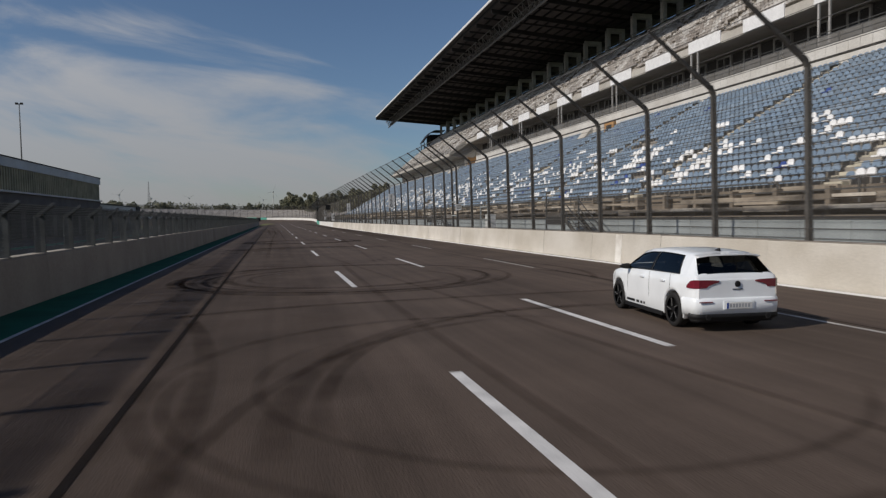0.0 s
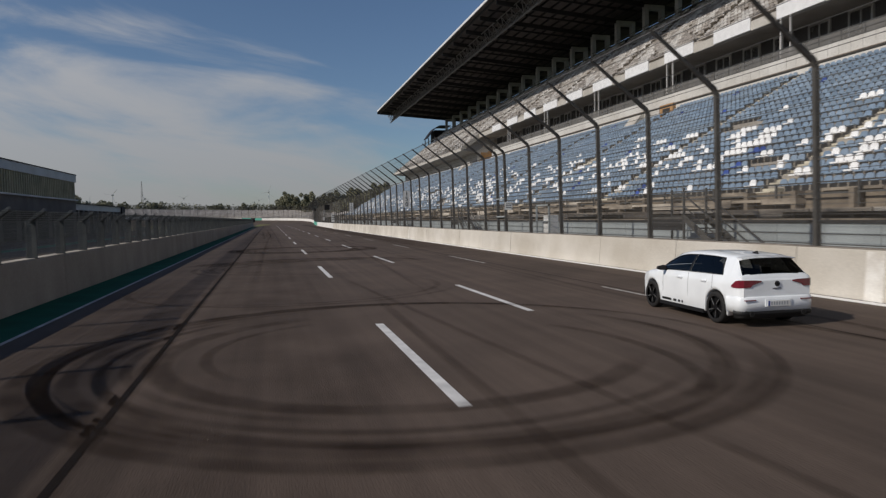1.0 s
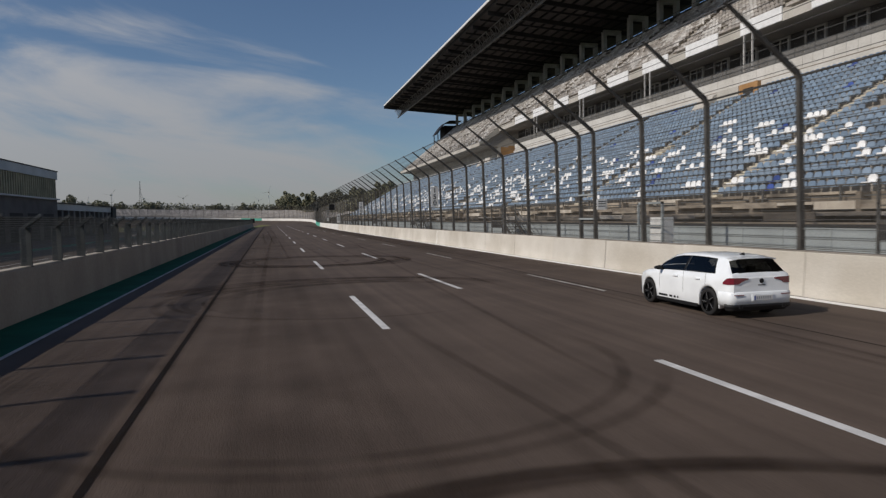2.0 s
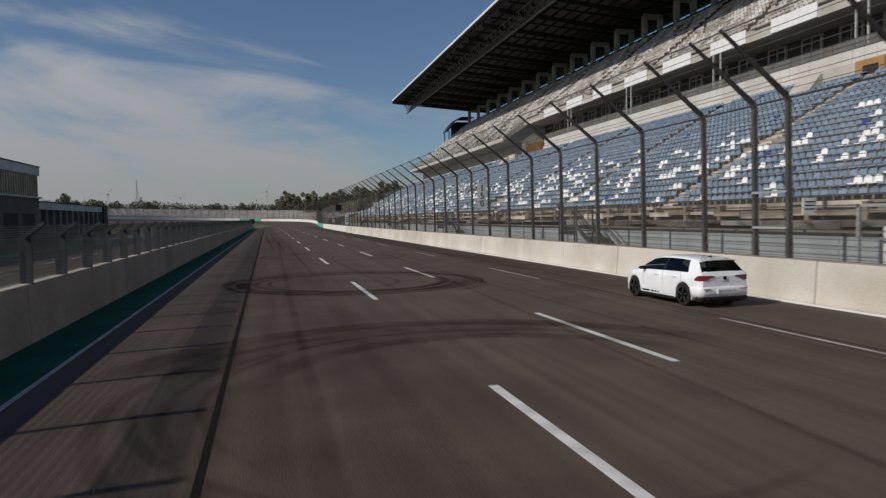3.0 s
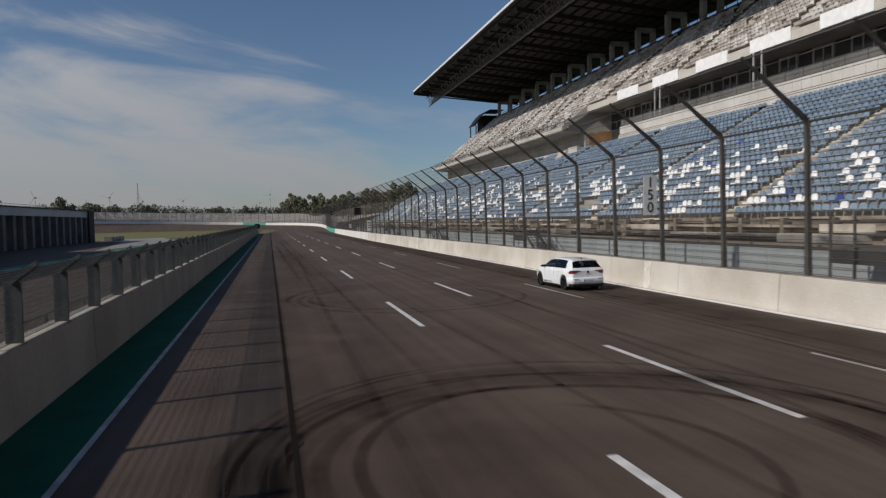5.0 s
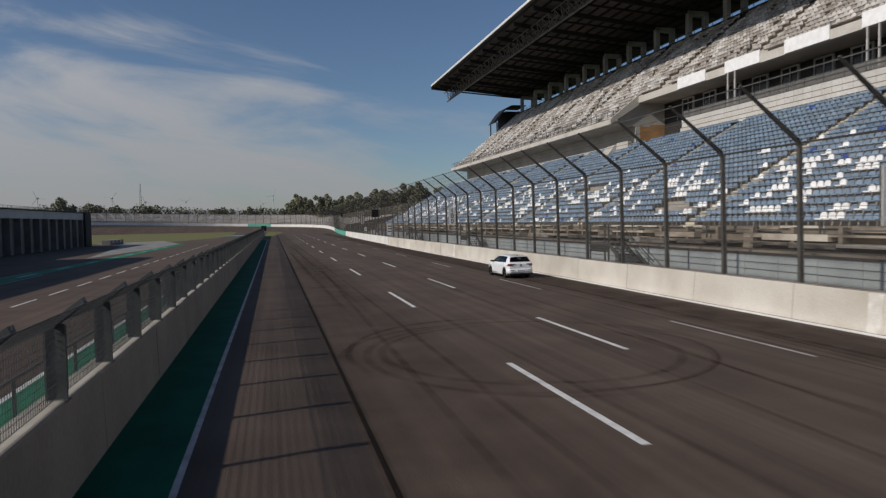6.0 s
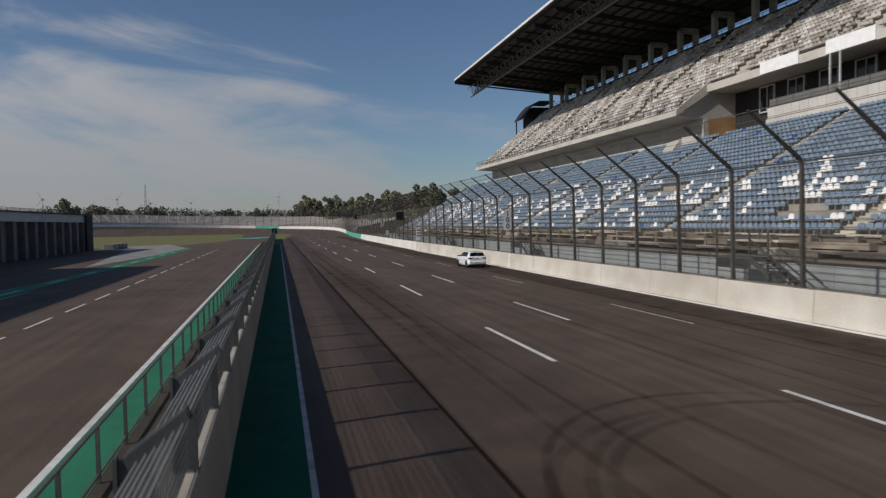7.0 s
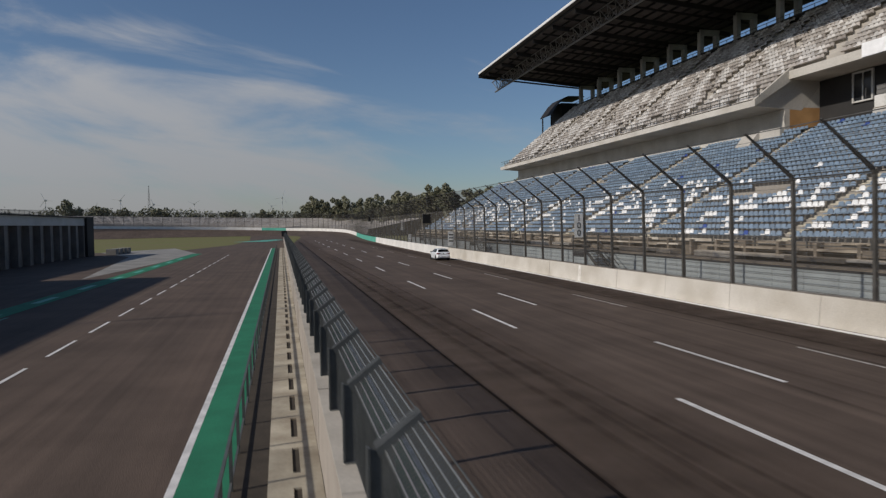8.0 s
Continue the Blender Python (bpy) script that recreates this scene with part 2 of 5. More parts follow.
M_CLAD = mat("grey_cladding", (0.44, 0.46, 0.49), 0.5, 0.2, scale=0.3, fine=8, dirt=0.2)
M_LOUVRE = mat("beige_fin", (0.52, 0.49, 0.34), 0.7, scale=0.4, fine=8)
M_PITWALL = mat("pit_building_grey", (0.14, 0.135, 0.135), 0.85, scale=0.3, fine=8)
M_BARK = mat("bark", (0.09, 0.07, 0.05), 0.95, scale=2, fine=12, bump=0.6)
# leaf colours lightened and dulled to carry the haze of distance
M_LEAF = mat("hazed_foliage", (0.185, 0.185, 0.115), 0.8, col2=(0.235, 0.225, 0.15), scale=0.25, fine=4, spread=0.45, island=True, bump=0)
M_LEAFDARK = mat("hazed_dark_foliage", (0.15, 0.155, 0.10), 0.85, col2=(0.19, 0.185, 0.13), scale=0.2, fine=4, spread=0.4, island=True, bump=0)
M_TURBINE = mat("turbine_white", (0.7, 0.7, 0.7), 0.5, scale=0.1, fine=2, bump=0)
M_NET = netting("catch_netting", (0.15, 0.142, 0.132), 0.15)
M_NETFAR = netting("catch_netting_dense", (0.14, 0.132, 0.122), 0.34)
M_RUBBERMID = rubber_film("soft_rubber_marks", 0.42)
M_RUBBERTHIN = rubber_film("thin_rubber_marks", 0.31)
M_RUBBERFAINT = rubber_film("faint_rubber_marks", 0.22)


# ---- mesh helpers ----
def obj(name, verts, faces, material, parent=None, smooth=False):
    me = bpy.data.meshes.new(name)
    me.from_pydata([tuple(v) for v in verts], [], faces)
    me.materials.append(material)
    if smooth:
        me.polygons.foreach_set("use_smooth", [True] * len(me.polygons))
    ob = new(name, me)
    if parent:
        ob.parent = parent
    return ob


CUBE_F = [(0, 3, 2, 1), (4, 5, 6, 7), (0, 1, 5, 4), (1, 2, 6, 5), (2, 3, 7, 6), (3, 0, 4, 7)]


class Soup:
    """Collects boxes, tubes and strips into one mesh."""

    def __init__(self):
        self.v, self.f = [], []

    def add(self, verts, faces):
        n = len(self.v)
        self.v += [tuple(q) for q in verts]
        self.f += [tuple(i + n for i in q) for q in faces]
        return self

    def box(self, x0, x1, y0, y1, z0, z1):
        return self.add([(x0, y0, z0), (x1, y0, z0), (x1, y1, z0), (x0, y1, z0), (x0, y0, z1), (x1, y0, z1), (x1, y1, z1), (x0, y1, z1)], CUBE_F)

    def bar(self, a, b, w, h=None, up=(0, 0, 1)):
        """A square bar from a to b."""
        a, b, h = Vector(a), Vector(b), h or w
        d = (b - a).normalized()
        u = Vector(up)
        if abs(d.dot(u)) > 0.98:
            u = Vector((1, 0, 0))
        s = d.cross(u).normalized()
        u = s.cross(d)
        vs = [p + s * i * w / 2 + u * j * h / 2 for p in (a, b) for i, j in ((-1, -1), (1, -1), (1, 1), (-1, 1))]
        return self.add(vs, CUBE_F)

    def tube(self, a, b, r0, r1=None, n=8):
        a, b, r1 = Vector(a), Vector(b), r0 if r1 is None else r1
        d = (b - a).normalized()
        s = d.orthogonal().normalized()
        u = d.cross(s)
        vs = []
        for p, r in ((a, r0), (b, r1)):
            vs += [p + (s * math.cos(k * math.tau / n) + u * math.sin(k * math.tau / n)) * r for k in range(n)]
        fs = [(k, (k + 1) % n, n + (k + 1) % n, n + k) for k in range(n)] + [tuple(range(n))[::-1], tuple(range(n, 2 * n))]
        return self.add(vs, fs)

    def extrude(self, prof, y0, y1):
        """A closed x-z profile drawn along y."""
        n = len(prof)
        vs = [(x, y0, z) for x, z in prof] + [(x, y1, z) for x, z in prof]
        return self.add(vs, [(k, (k + 1) % n, n + (k + 1) % n, n + k) for k in range(n)] + [tuple(range(n))[::-1], tuple(range(n, 2 * n))])

    def obj(self, name, material, parent=None, smooth=False):
        return obj(name, self.v, self.f, material, parent, smooth)


def empty(name, x=0, y=0, z=0):
    e = new(name)
    e.matrix_basis = pose(x, y, z)
    return e


def local(ob, m):
    ob.matrix_basis = m
    return ob

# ---- ground, track, pit lane ----
Y0, Y1 = -90.0, 236.0
WALL_L, WALL_R = -8.84, 12.42
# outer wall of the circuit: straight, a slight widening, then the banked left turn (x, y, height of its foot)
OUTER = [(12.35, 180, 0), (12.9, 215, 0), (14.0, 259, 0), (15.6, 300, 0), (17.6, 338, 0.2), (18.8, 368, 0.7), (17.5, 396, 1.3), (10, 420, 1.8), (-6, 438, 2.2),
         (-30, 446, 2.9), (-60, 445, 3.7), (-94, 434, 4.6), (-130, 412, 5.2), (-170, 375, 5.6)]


def smooth_path(pts, step):
    """A rounded line through the points, as (place, way along it), at even steps."""
    P = [Vector(p) for p in pts]
    P = [P[0] * 2 - P[1]] + P + [P[-1] * 2 - P[-2]]
    fine = []
    for i in range(1, len(P) - 2):
        a, b, c, d = P[i - 1:i + 3]
        for k in range(24):
            t = k / 24
            fine.append(0.5 * ((2 * b) + (c - a) * t + (2 * a - 5 * b + 4 * c - d) * t * t + (3 * b - a - 3 * c + d) * t ** 3))
    fine.append(P[-2])
    out, need = [], 0.0
    for a, b in zip(fine, fine[1:]):
        d = (b - a).length
        while need <= d:
            way = (b - a).normalized()
            out.append((a + (b - a) * (need / d), way))
            need += step
        need -= d
    return out


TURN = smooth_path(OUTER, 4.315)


def sheet(name, corners, z, material, label, parent=None):
    return tagged(obj(name, [(x, y, z) for x, y in corners], [tuple(range(len(corners)))], material, parent), label, kind="structure")


def strip(x0, x1, y0, y1):
    return [(x0, y0), (x1, y0), (x1, y1), (x0, y1)]


tagged(obj("ground", [(-2400, -2400, -0.06), (2400, -2400, -0.06), (2400, 2400, -0.06), (-2400, 2400, -0.06)], [(0, 1, 2, 3)], M_GRASS),
       "mown yellow-green grass infield reaching the horizon", kind="structure")


def track():
    vs, fs = [], []
    rows = [((WALL_L - 0.05, y, 0), (WALL_R + 0.2, y, 0)) for y in range(-90, 181, 15)]
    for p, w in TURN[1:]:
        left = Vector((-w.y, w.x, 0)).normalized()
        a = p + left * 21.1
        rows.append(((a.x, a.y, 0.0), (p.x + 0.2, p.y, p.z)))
    for a, b in rows:
        vs += [Vector(a).lerp(Vector(b), k / 4) for k in range(5)]
    for i in range(len(rows) - 1):
        fs += [(5 * i + k, 5 * i + k + 1, 5 * i + k + 6, 5 * i + k + 5) for k in range(4)]
    tagged(obj("road", vs, fs, M_ASPHALT), "dark brown-grey asphalt race track with tyre marks", kind="structure")


track()
sheet("pavement", strip(-30.5, -10.7, Y0, 232), -0.02, M_PIT, "brown-grey asphalt pit lane beside the track")
sheet("pavement", [(-30.5, 232), (WALL_L, 232), (WALL_L, 425), (-24, 425), (-20, 320), (-22, 270)], -0.03, M_PIT, "asphalt of the pit exit")
sheet("pavement", strip(-60, -30.5, Y0, 232), -0.025, M_PIT, "dark asphalt apron before the pit garages")
sheet("pavement", [(-28, 158), (-23.6, 212), (-33, 250), (-44, 232), (-34, 208)], -0.012, M_APRON, "pale concrete apron beside the pit lane")
sheet("pavement", strip(12.9, 40, Y0, 250), 0.02, M_STAND, "grey concrete walkway before the grandstand")

# painted lines
for xs, k0, yfar, nm in ((0.0, -1, 9.142, M_WHITE), (3.873, -1, 16.67, M_WHITE)):
    for k in range(k0, 19):
        y = yfar + 19.225 * k
        tagged(obj("lane_mark", [(xs - 0.09, y - 6.85, 0.006), (xs + 0.09, y - 6.85, 0.006), (xs + 0.09, y, 0.006), (xs - 0.09, y, 0.006)], [(0, 1, 2, 3)], nm),
               "white painted lane dash on the asphalt", "road marking", "lane dashes", "structure")
for k in range(-1, 12):
    y = 14.13 + 19.225 * k
    tagged(obj("lane_mark", [(8.0, y - 6.85, 0.006), (8.12, y - 6.85, 0.006), (8.12, y, 0.006), (8.0, y, 0.006)], [(0, 1, 2, 3)], M_WORN_SHADED),
           "thin worn white lane dash on the asphalt", "road marking", "worn lane dashes", "structure")
sheet("edge_line", strip(11.97, 12.36, Y0, 180), 0.006, M_EDGE, "white edge line at the foot of the concrete wall")
sheet("seam", [(-4.00, Y0), (-3.905, Y0), (-4.995, 330), (-5.09, 330)], 0.0052, M_SEAM, "black bitumen seam along the asphalt")
sheet("seam", strip(8.32, 8.36, Y0, 260), 0.004, M_SEAM, "narrow dark joint along the asphalt")
sheet("green_strip", strip(WALL_L, -7.52, Y0, Y1), 0.008, M_GREEN, "dark green painted strip at the foot of the pit wall")
# greyer paint here imitates the pit wall's shadow on the line
sheet("edge_line", strip(-7.52, -7.41, Y0, Y1), 0.009, M_WORN_SHADED, "white edge line of the green strip")
sheet("green_strip", strip(-8.6, -7.4, Y1, Y1 + 1.2), 0.009, M_TEAL, "light green end of the painted strip")
# pit lane paint
sheet("edge_line", strip(-12.03, -11.87, Y0, 236), -0.008, M_WHITE, "white edge line of the pit lane")
sheet("green_strip", strip(-11.87, -10.95, Y0, 236), -0.009, M_GREENPANEL, "bright green painted strip beside the pit wall")
for k in range(-20, 20):
    y = 112.9 + 5.68 * k
    if y < 205:
        tagged(obj("lane_mark", [(-18.48, y - 1.5, -0.008), (-18.34, y - 1.5, -0.008), (-18.34, y + 2.1, -0.008), (-18.48, y + 2.1, -0.008)], [(0, 1, 2, 3)], M_WHITE),
               "white dash of the pit lane", "road marking", "pit lane dashes", "structure")
sheet("green_strip", [(-26.0, 60), (-24.5, 60), (-24.5, 130), (-23.4, 214), (-25.2, 216), (-26.0, 134)], -0.004, M_GREENPANEL, "dark green painted pit box strip")
for k in range(9):
    y = 118 + 9.5 * k
    x = -25.25 + max(0.0, y - 130) * 0.0105
    sheet("strip_bar", [(x - 0.25, y), (x + 0.25, y), (x + 0.30, y + 4.0), (x - 0.20, y + 4.0)], -0.001, M_TEAL, "pale worn lettering bar on the green strip")
sheet("edge_line", strip(-24.3, -24.16, 60, 130), -0.008, M_TEAL, "pale green edge of the pit box strip")
sheet("edge_line", strip(-26.36, -26.2, 60, 134), -0.008, M_TEAL, "pale green edge of the pit box strip")
sheet("green_strip", [(-24, 300), (-12, 330), (-9, 322), (-14, 300)], -0.009, M_TEAL, "green painted run-off island at the pit exit")


# ---- tyre marks ----
def ribbon(pts, width, material, z=0.003):
    vs, fs, uv = [], [], []
    n = len(pts)
    for i, p in enumerate(pts):
        a, b = Vector(pts[max(i - 1, 0)]), Vector(pts[min(i + 1, n - 1)])
        d = (b - a).normalized()
        s = Vector((-d.y, d.x)) * width / 2
        vs += [(p[0] - s.x, p[1] - s.y, z), (p[0] + s.x, p[1] + s.y, z)]
        if i:
            fs.append((2 * i - 2, 2 * i - 1, 2 * i + 1, 2 * i))
    ob = obj("tyre_mark", vs, fs, material)
    lay = ob.data.uv_layers.new(name="UVMap")
    for poly in ob.data.polygons:
        for li, vi in zip(poly.loop_indices, poly.vertices):
            lay.data[li].uv = ((vi // 2) / (n - 1), vi % 2)
    return tagged(ob, "dark curved rubber mark on the asphalt", "tyre mark", "tyre marks", "structure")


def arc(cx, cy, rx, ry, a0, a1, width, material, z=0.003, turn=0.0):
    n = max(8, int(abs(a1 - a0) / 4))
    c, s = math.cos(radians(turn)), math.sin(radians(turn))
    pts = []
    for i in range(n + 1):
        a = radians(a0 + (a1 - a0) * i / n)
        x, y = rx * math.cos(a), ry * math.sin(a)
        pts.append((cx + x * c - y * s, cy + x * s + y * c))
    return ribbon(pts, width, material, z)


def tyre_marks():
    rnd = random.Random(5)
    z = 0.0030
    # rings left by cars turned on the spot: centre, radius, rounds
    for cx, cy, r, rounds, heavy in ((0.0, 67.1, 5.45, 10, 1), (0.0, 25.7, 6.2, 3, 1), (0.3, 47.7, 6.0, 4, 0), (1.0, 9.0, 5.0, 3, 0), (1.3, 87.6, 5.4, 6, 0), (-1.5, 37.5, 5.2, 2, 0)):
        for k in range(rounds):
            q = r - (k % 5) * 0.36 + rnd.uniform(-0.35, 0.35)
            a0 = rnd.uniform(0, 360)
            span = rnd.uniform(150, 330) if heavy else rnd.uniform(90, 200)
            z += 0.00012
            arc(cx + rnd.uniform(-0.35, 0.35), cy + rnd.uniform(-0.35, 0.35), q, q * rnd.uniform(0.96, 1.06), a0, a0 + span, rnd.uniform(0.14, 0.34),
                M_RUBBERMID if heavy and k < 5 and cy > 60 else M_RUBBERTHIN if heavy and k < 6 and cy < 60 else M_RUBBERTHIN if heavy and cy > 60 else M_RUBBERFAINT, z)
    for cx, cy, q, w in ((0.0, 67.1, 4.75, 2.0),):
        z += 0.00012
        arc(cx, cy, q, q, 10, 368, w, M_RUBBERTHIN, z)
    arc(-0.2, 67.0, 3.9, 3.9, 60, 300, 0.34, M_RUBBERMID, 0.0092)
    arc(0.4, 66.2, 5.2, 5.4, -60, 30, 0.35, M_RUBBERTHIN, 0.0096)
    arc(0.2, 67.0, 5.0, 5.0, -75, 65, 0.9, M_RUBBERTHIN, 0.0098)
    arc(-0.9, 66.8, 2.9, 3.0, -70, 70, 0.26, M_RUBBERTHIN, 0.0094)
    z += 0.0002
    ribbon([(-4.19 - 0.0026 * (5 * k - 20), 5 * k - 20) for k in range(46)], 0.30, M_RUBBERFAINT, z)
    for r, a0, a1, w, m in ((6.05, 20, 340, 0.40, M_RUBBERMID), (5.75, 70, 300, 0.26, M_RUBBERTHIN), (5.4, 100, 395, 0.34, M_RUBBERTHIN), (5.0, 130, 320, 0.24, M_RUBBERTHIN), (4.6, 150, 250, 0.22, M_RUBBERFAINT),
                            (4.15, 110, 330, 0.5, M_RUBBERMID), (3.4, 115, 215, 0.24, M_RUBBERTHIN)):
        z += 0.00012
        arc(0.0, 25.7, r, r, a0, a1, w, m, z)
    arc(2.6, 24.2, 1.5, 3.2, -80, 60, 0.3, M_RUBBERTHIN, z + 0.0001)
    z += 0.0003
    z += 0.0002
    arc(-0.2, 47.9, 6.5, 6.5, 15, 165, 1.1, M_RUBBERMID, z)
    arc(0.6, 47.5, 4.6, 4.6, 20, 175, 0.8, M_RUBBERTHIN, z + 0.0001)
    arc(0.0, 47.7, 5.5, 5.5, 55, 160, 2.4, M_RUBBERTHIN, z + 0.00015)
    z += 0.0002
    # broad sweeps leaving the rings
    for cx, cy, rx, ry, a0, a1, w in ((4.2, 6.4, 6.7, 8.6, 70, 185, 0.45), (4.0, 6.8, 6.0, 8.0, 80, 180, 0.3), (-9.0, 8.0, 5.6, 14.0, -25, 40, 0.4), (3.6, 3.5, 7.2, 10.4, 100, 170, 0.28), (4.0, 15.8, 9.0, 1.9, 60, 175, 0.4), (6.5, 26, 2.8, 6.0, -60, 60, 0.3),
                                      (5.2, 22.0, 3.2, 6.5, -70, 40, 0.3), (1.0, 88.0, 5.0, 6.0, 60, 200, 0.25)):
        z += 0.00012
        arc(cx, cy, rx, ry, a0, a1, w, M_RUBBERTHIN, z)
    # broad rubbered lanes by the outer wall and the inner line
    for x0, x1, y0, y1, w in ((10.2, 11.4, 46, 330, 3.6), (-3.2, -3.0, -30, 150, 6.0), (-5.8, -5.8, -30, 44, 3.0), (-3.0, -3.6, 100, 330, 3.0)):
        z += 0.00012
        ribbon([(x0 + (x1 - x0) * k / 24, y0 + (y1 - y0) * k / 24) for k in range(25)], w, M_RUBBERMID if x0 > 5 else M_RUBBERFAINT, z)
    # braking and driving lines along the straight
    for x0, y0, x1, y1, w in ((0.6, 2, 0.75, 34, 0.28), (1.5, 58, 0.3, 100, 0.24), (-3.0, 96, -4.0, 160, 0.3), (-2.2, 96, -3.4, 190, 0.25),
                              (-2.9, 40, -2.2, 130, 0.25), (-1.4, 70, -2.3, 200, 0.22), (2.2, 30, 6.5, 110, 0.2), (5.6, 40, 5.0, 140, 0.24),
                              (6.9, 30, 8.9, 90, 0.2), (7.3, 26, 9.4, 92, 0.2), (4.4, -4, 0.3, 42, 0.24), (2.9, 60, 5.5, 180, 0.22), (9.6, 60, 9.3, 220, 0.24), (8.0, 120, 8.4, 260, 0.22)):
        bow = rnd.uniform(-0.25, 0.25)
        pts = [(x0 + (x1 - x0) * k / 20 + bow * math.sin(math.pi * k / 20), y0 + (y1 - y0) * k / 20) for k in range(21)]
        z += 0.00012
        ribbon(pts, w, M_RUBBERFAINT, z)


tyre_marks()


# ---- concrete walls ----
M_RIM = mat("stained_wall_rim", (0.30, 0.27, 0.235), 0.9, col2=(0.17, 0.15, 0.13), scale=0.9, fine=10)
M_FARWALL = mat("whitewashed_concrete", (0.78, 0.76, 0.72), 0.8, scale=0.4, fine=5, dirt=0.15)


def wall_right():
    top = empty("wall_outer")
    tagged(top, "pale weathered concrete safety wall along the track", kind="structure")
    prof = [(0, 0), (0.09, 1.27), (0.12, 1.30), (0.46, 1.30), (0.48, 1.27), (0.55, 0)]
    n = len(prof)
    me = None
    fs = [(k, (k + 1) % n, n + (k + 1) % n, n + k) for k in range(n)] + [tuple(range(n))[::-1], tuple(range(n, 2 * n))]
    y, rim = -60.0, None
    rnd = random.Random(3)
    while y < 180:
        if me is None:
            me = bpy.data.meshes.new("wall_panel")
            me.from_pydata([(x, 0.012, zz) for x, zz in prof] + [(x, 5.988, zz) for x, zz in prof], [], fs)
            me.materials.append(M_CONC)
        ob = new("wall_panel", me)
        ob.parent = top
        ob.matrix_basis = pose(WALL_R + rnd.uniform(-0.012, 0.012), y, rnd.uniform(-0.012, 0.012))
        rim = Soup().box(0.11, 0.47, 0.012, 5.988, 1.301, 1.335).obj("coping", M_RIM, ob).data if rim is None else rim
        if len(ob.children) == 0:
            new("coping", rim).parent = ob
        y += 6.0
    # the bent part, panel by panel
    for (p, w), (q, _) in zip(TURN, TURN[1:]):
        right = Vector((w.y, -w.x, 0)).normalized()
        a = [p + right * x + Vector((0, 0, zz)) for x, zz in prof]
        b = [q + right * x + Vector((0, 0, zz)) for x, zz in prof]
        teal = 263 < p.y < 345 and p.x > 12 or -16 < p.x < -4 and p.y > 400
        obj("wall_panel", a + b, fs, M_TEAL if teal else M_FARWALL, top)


wall_right()


for y in (27.05, 86.2, 137.6):
    # distance mark painted white on the face of the wall
    s = Soup().add([(WALL_R - 0.02, y, 0.01), (WALL_R - 0.02, y + 0.55, 0.01), (WALL_R + 0.07, y + 0.55, 1.27), (WALL_R + 0.07, y, 1.27),
                    (WALL_R + 0.03, y, 0.01), (WALL_R + 0.03, y + 0.55, 0.01), (WALL_R + 0.12, y + 0.55, 1.27), (WALL_R + 0.12, y, 1.27)], CUBE_F)
    tagged(s.obj("wall_mark", M_WALLMARK), "faded white paint mark on the concrete wall", "wall marking", "wall marks", "structure")


# paler than the wall face: the sun on the wall's top is put into this colour
M_COPING = mat("sunlit_coping", (0.50, 0.46, 0.40), 0.9, col2=(0.36, 0.325, 0.275), scale=0.8, fine=14)


def wall_left():
    top = empty("wall_pit")
    tagged(top, "grey concrete pit wall with a darker face and sun-lightened top", kind="structure")
    prof = [(0, 0), (-0.05, 1.31), (-0.08, 1.35), (-0.44, 1.35), (-0.46, 1.32), (-0.46, 0)]
    n = len(prof)
    fs = [(k, (k + 1) % n, n + (k + 1) % n, n + k) for k in range(n)] + [tuple(range(n))[::-1], tuple(range(n, 2 * n))]
    me = bpy.data.meshes.new("wall_panel")
    me.from_pydata([(x, 0.01, z) for x, z in prof] + [(x, 5.43, z) for x, z in prof], [], fs)
    me.materials.append(M_CONC_PIT)
    y = -59.8
    cap = None
    rnd = random.Random(4)
    while y < 288:
        ob = new("wall_panel", me)
        ob.parent = top
        ob.matrix_basis = pose(WALL_L + rnd.uniform(-0.008, 0.008), y, rnd.uniform(-0.01, 0.01))
        if cap is None:
            cap = Soup().box(-0.46, -0.07, 0.012, 5.428, 1.351, 1.368).obj("coping", M_COPING, ob).data
        else:
            new("coping", cap).parent = ob
        y += 5.44


wall_left()


# brown soil, its colour also darkened for the shade beside the railing
M_SOIL = mat("shaded_soil", (0.062, 0.05, 0.038), 0.95, scale=1.5, fine=14, bump=0.5)


def strip_slabs():
    """Concrete slabs with slotted drain between the pit wall and the pit railing."""
    top = tagged(empty("slab_path"), "row of stained concrete slabs with dark drain slots", kind="structure")
    for y in np.arange(60, 236, 2.2):
        y = float(y)
        s = Soup()
        s.box(-10.28, -9.83, y, y + 2.197, -0.05, 0.03).box(-9.69, -9.31, y, y + 2.197, -0.05, 0.03)
        s.box(-9.83, -9.69, y, y + 0.75, -0.05, 0.028)
        s.obj("slab", M_SLAB, top)
    Soup().box(-10.95, -9.30, Y0, 236, -0.08, -0.012).obj("soil_strip", M_SOIL, top)


strip_slabs()


# ---- fences ----
POST_Y0, POST_STEP, FENCE_X = 16.47, 4.315, 12.67


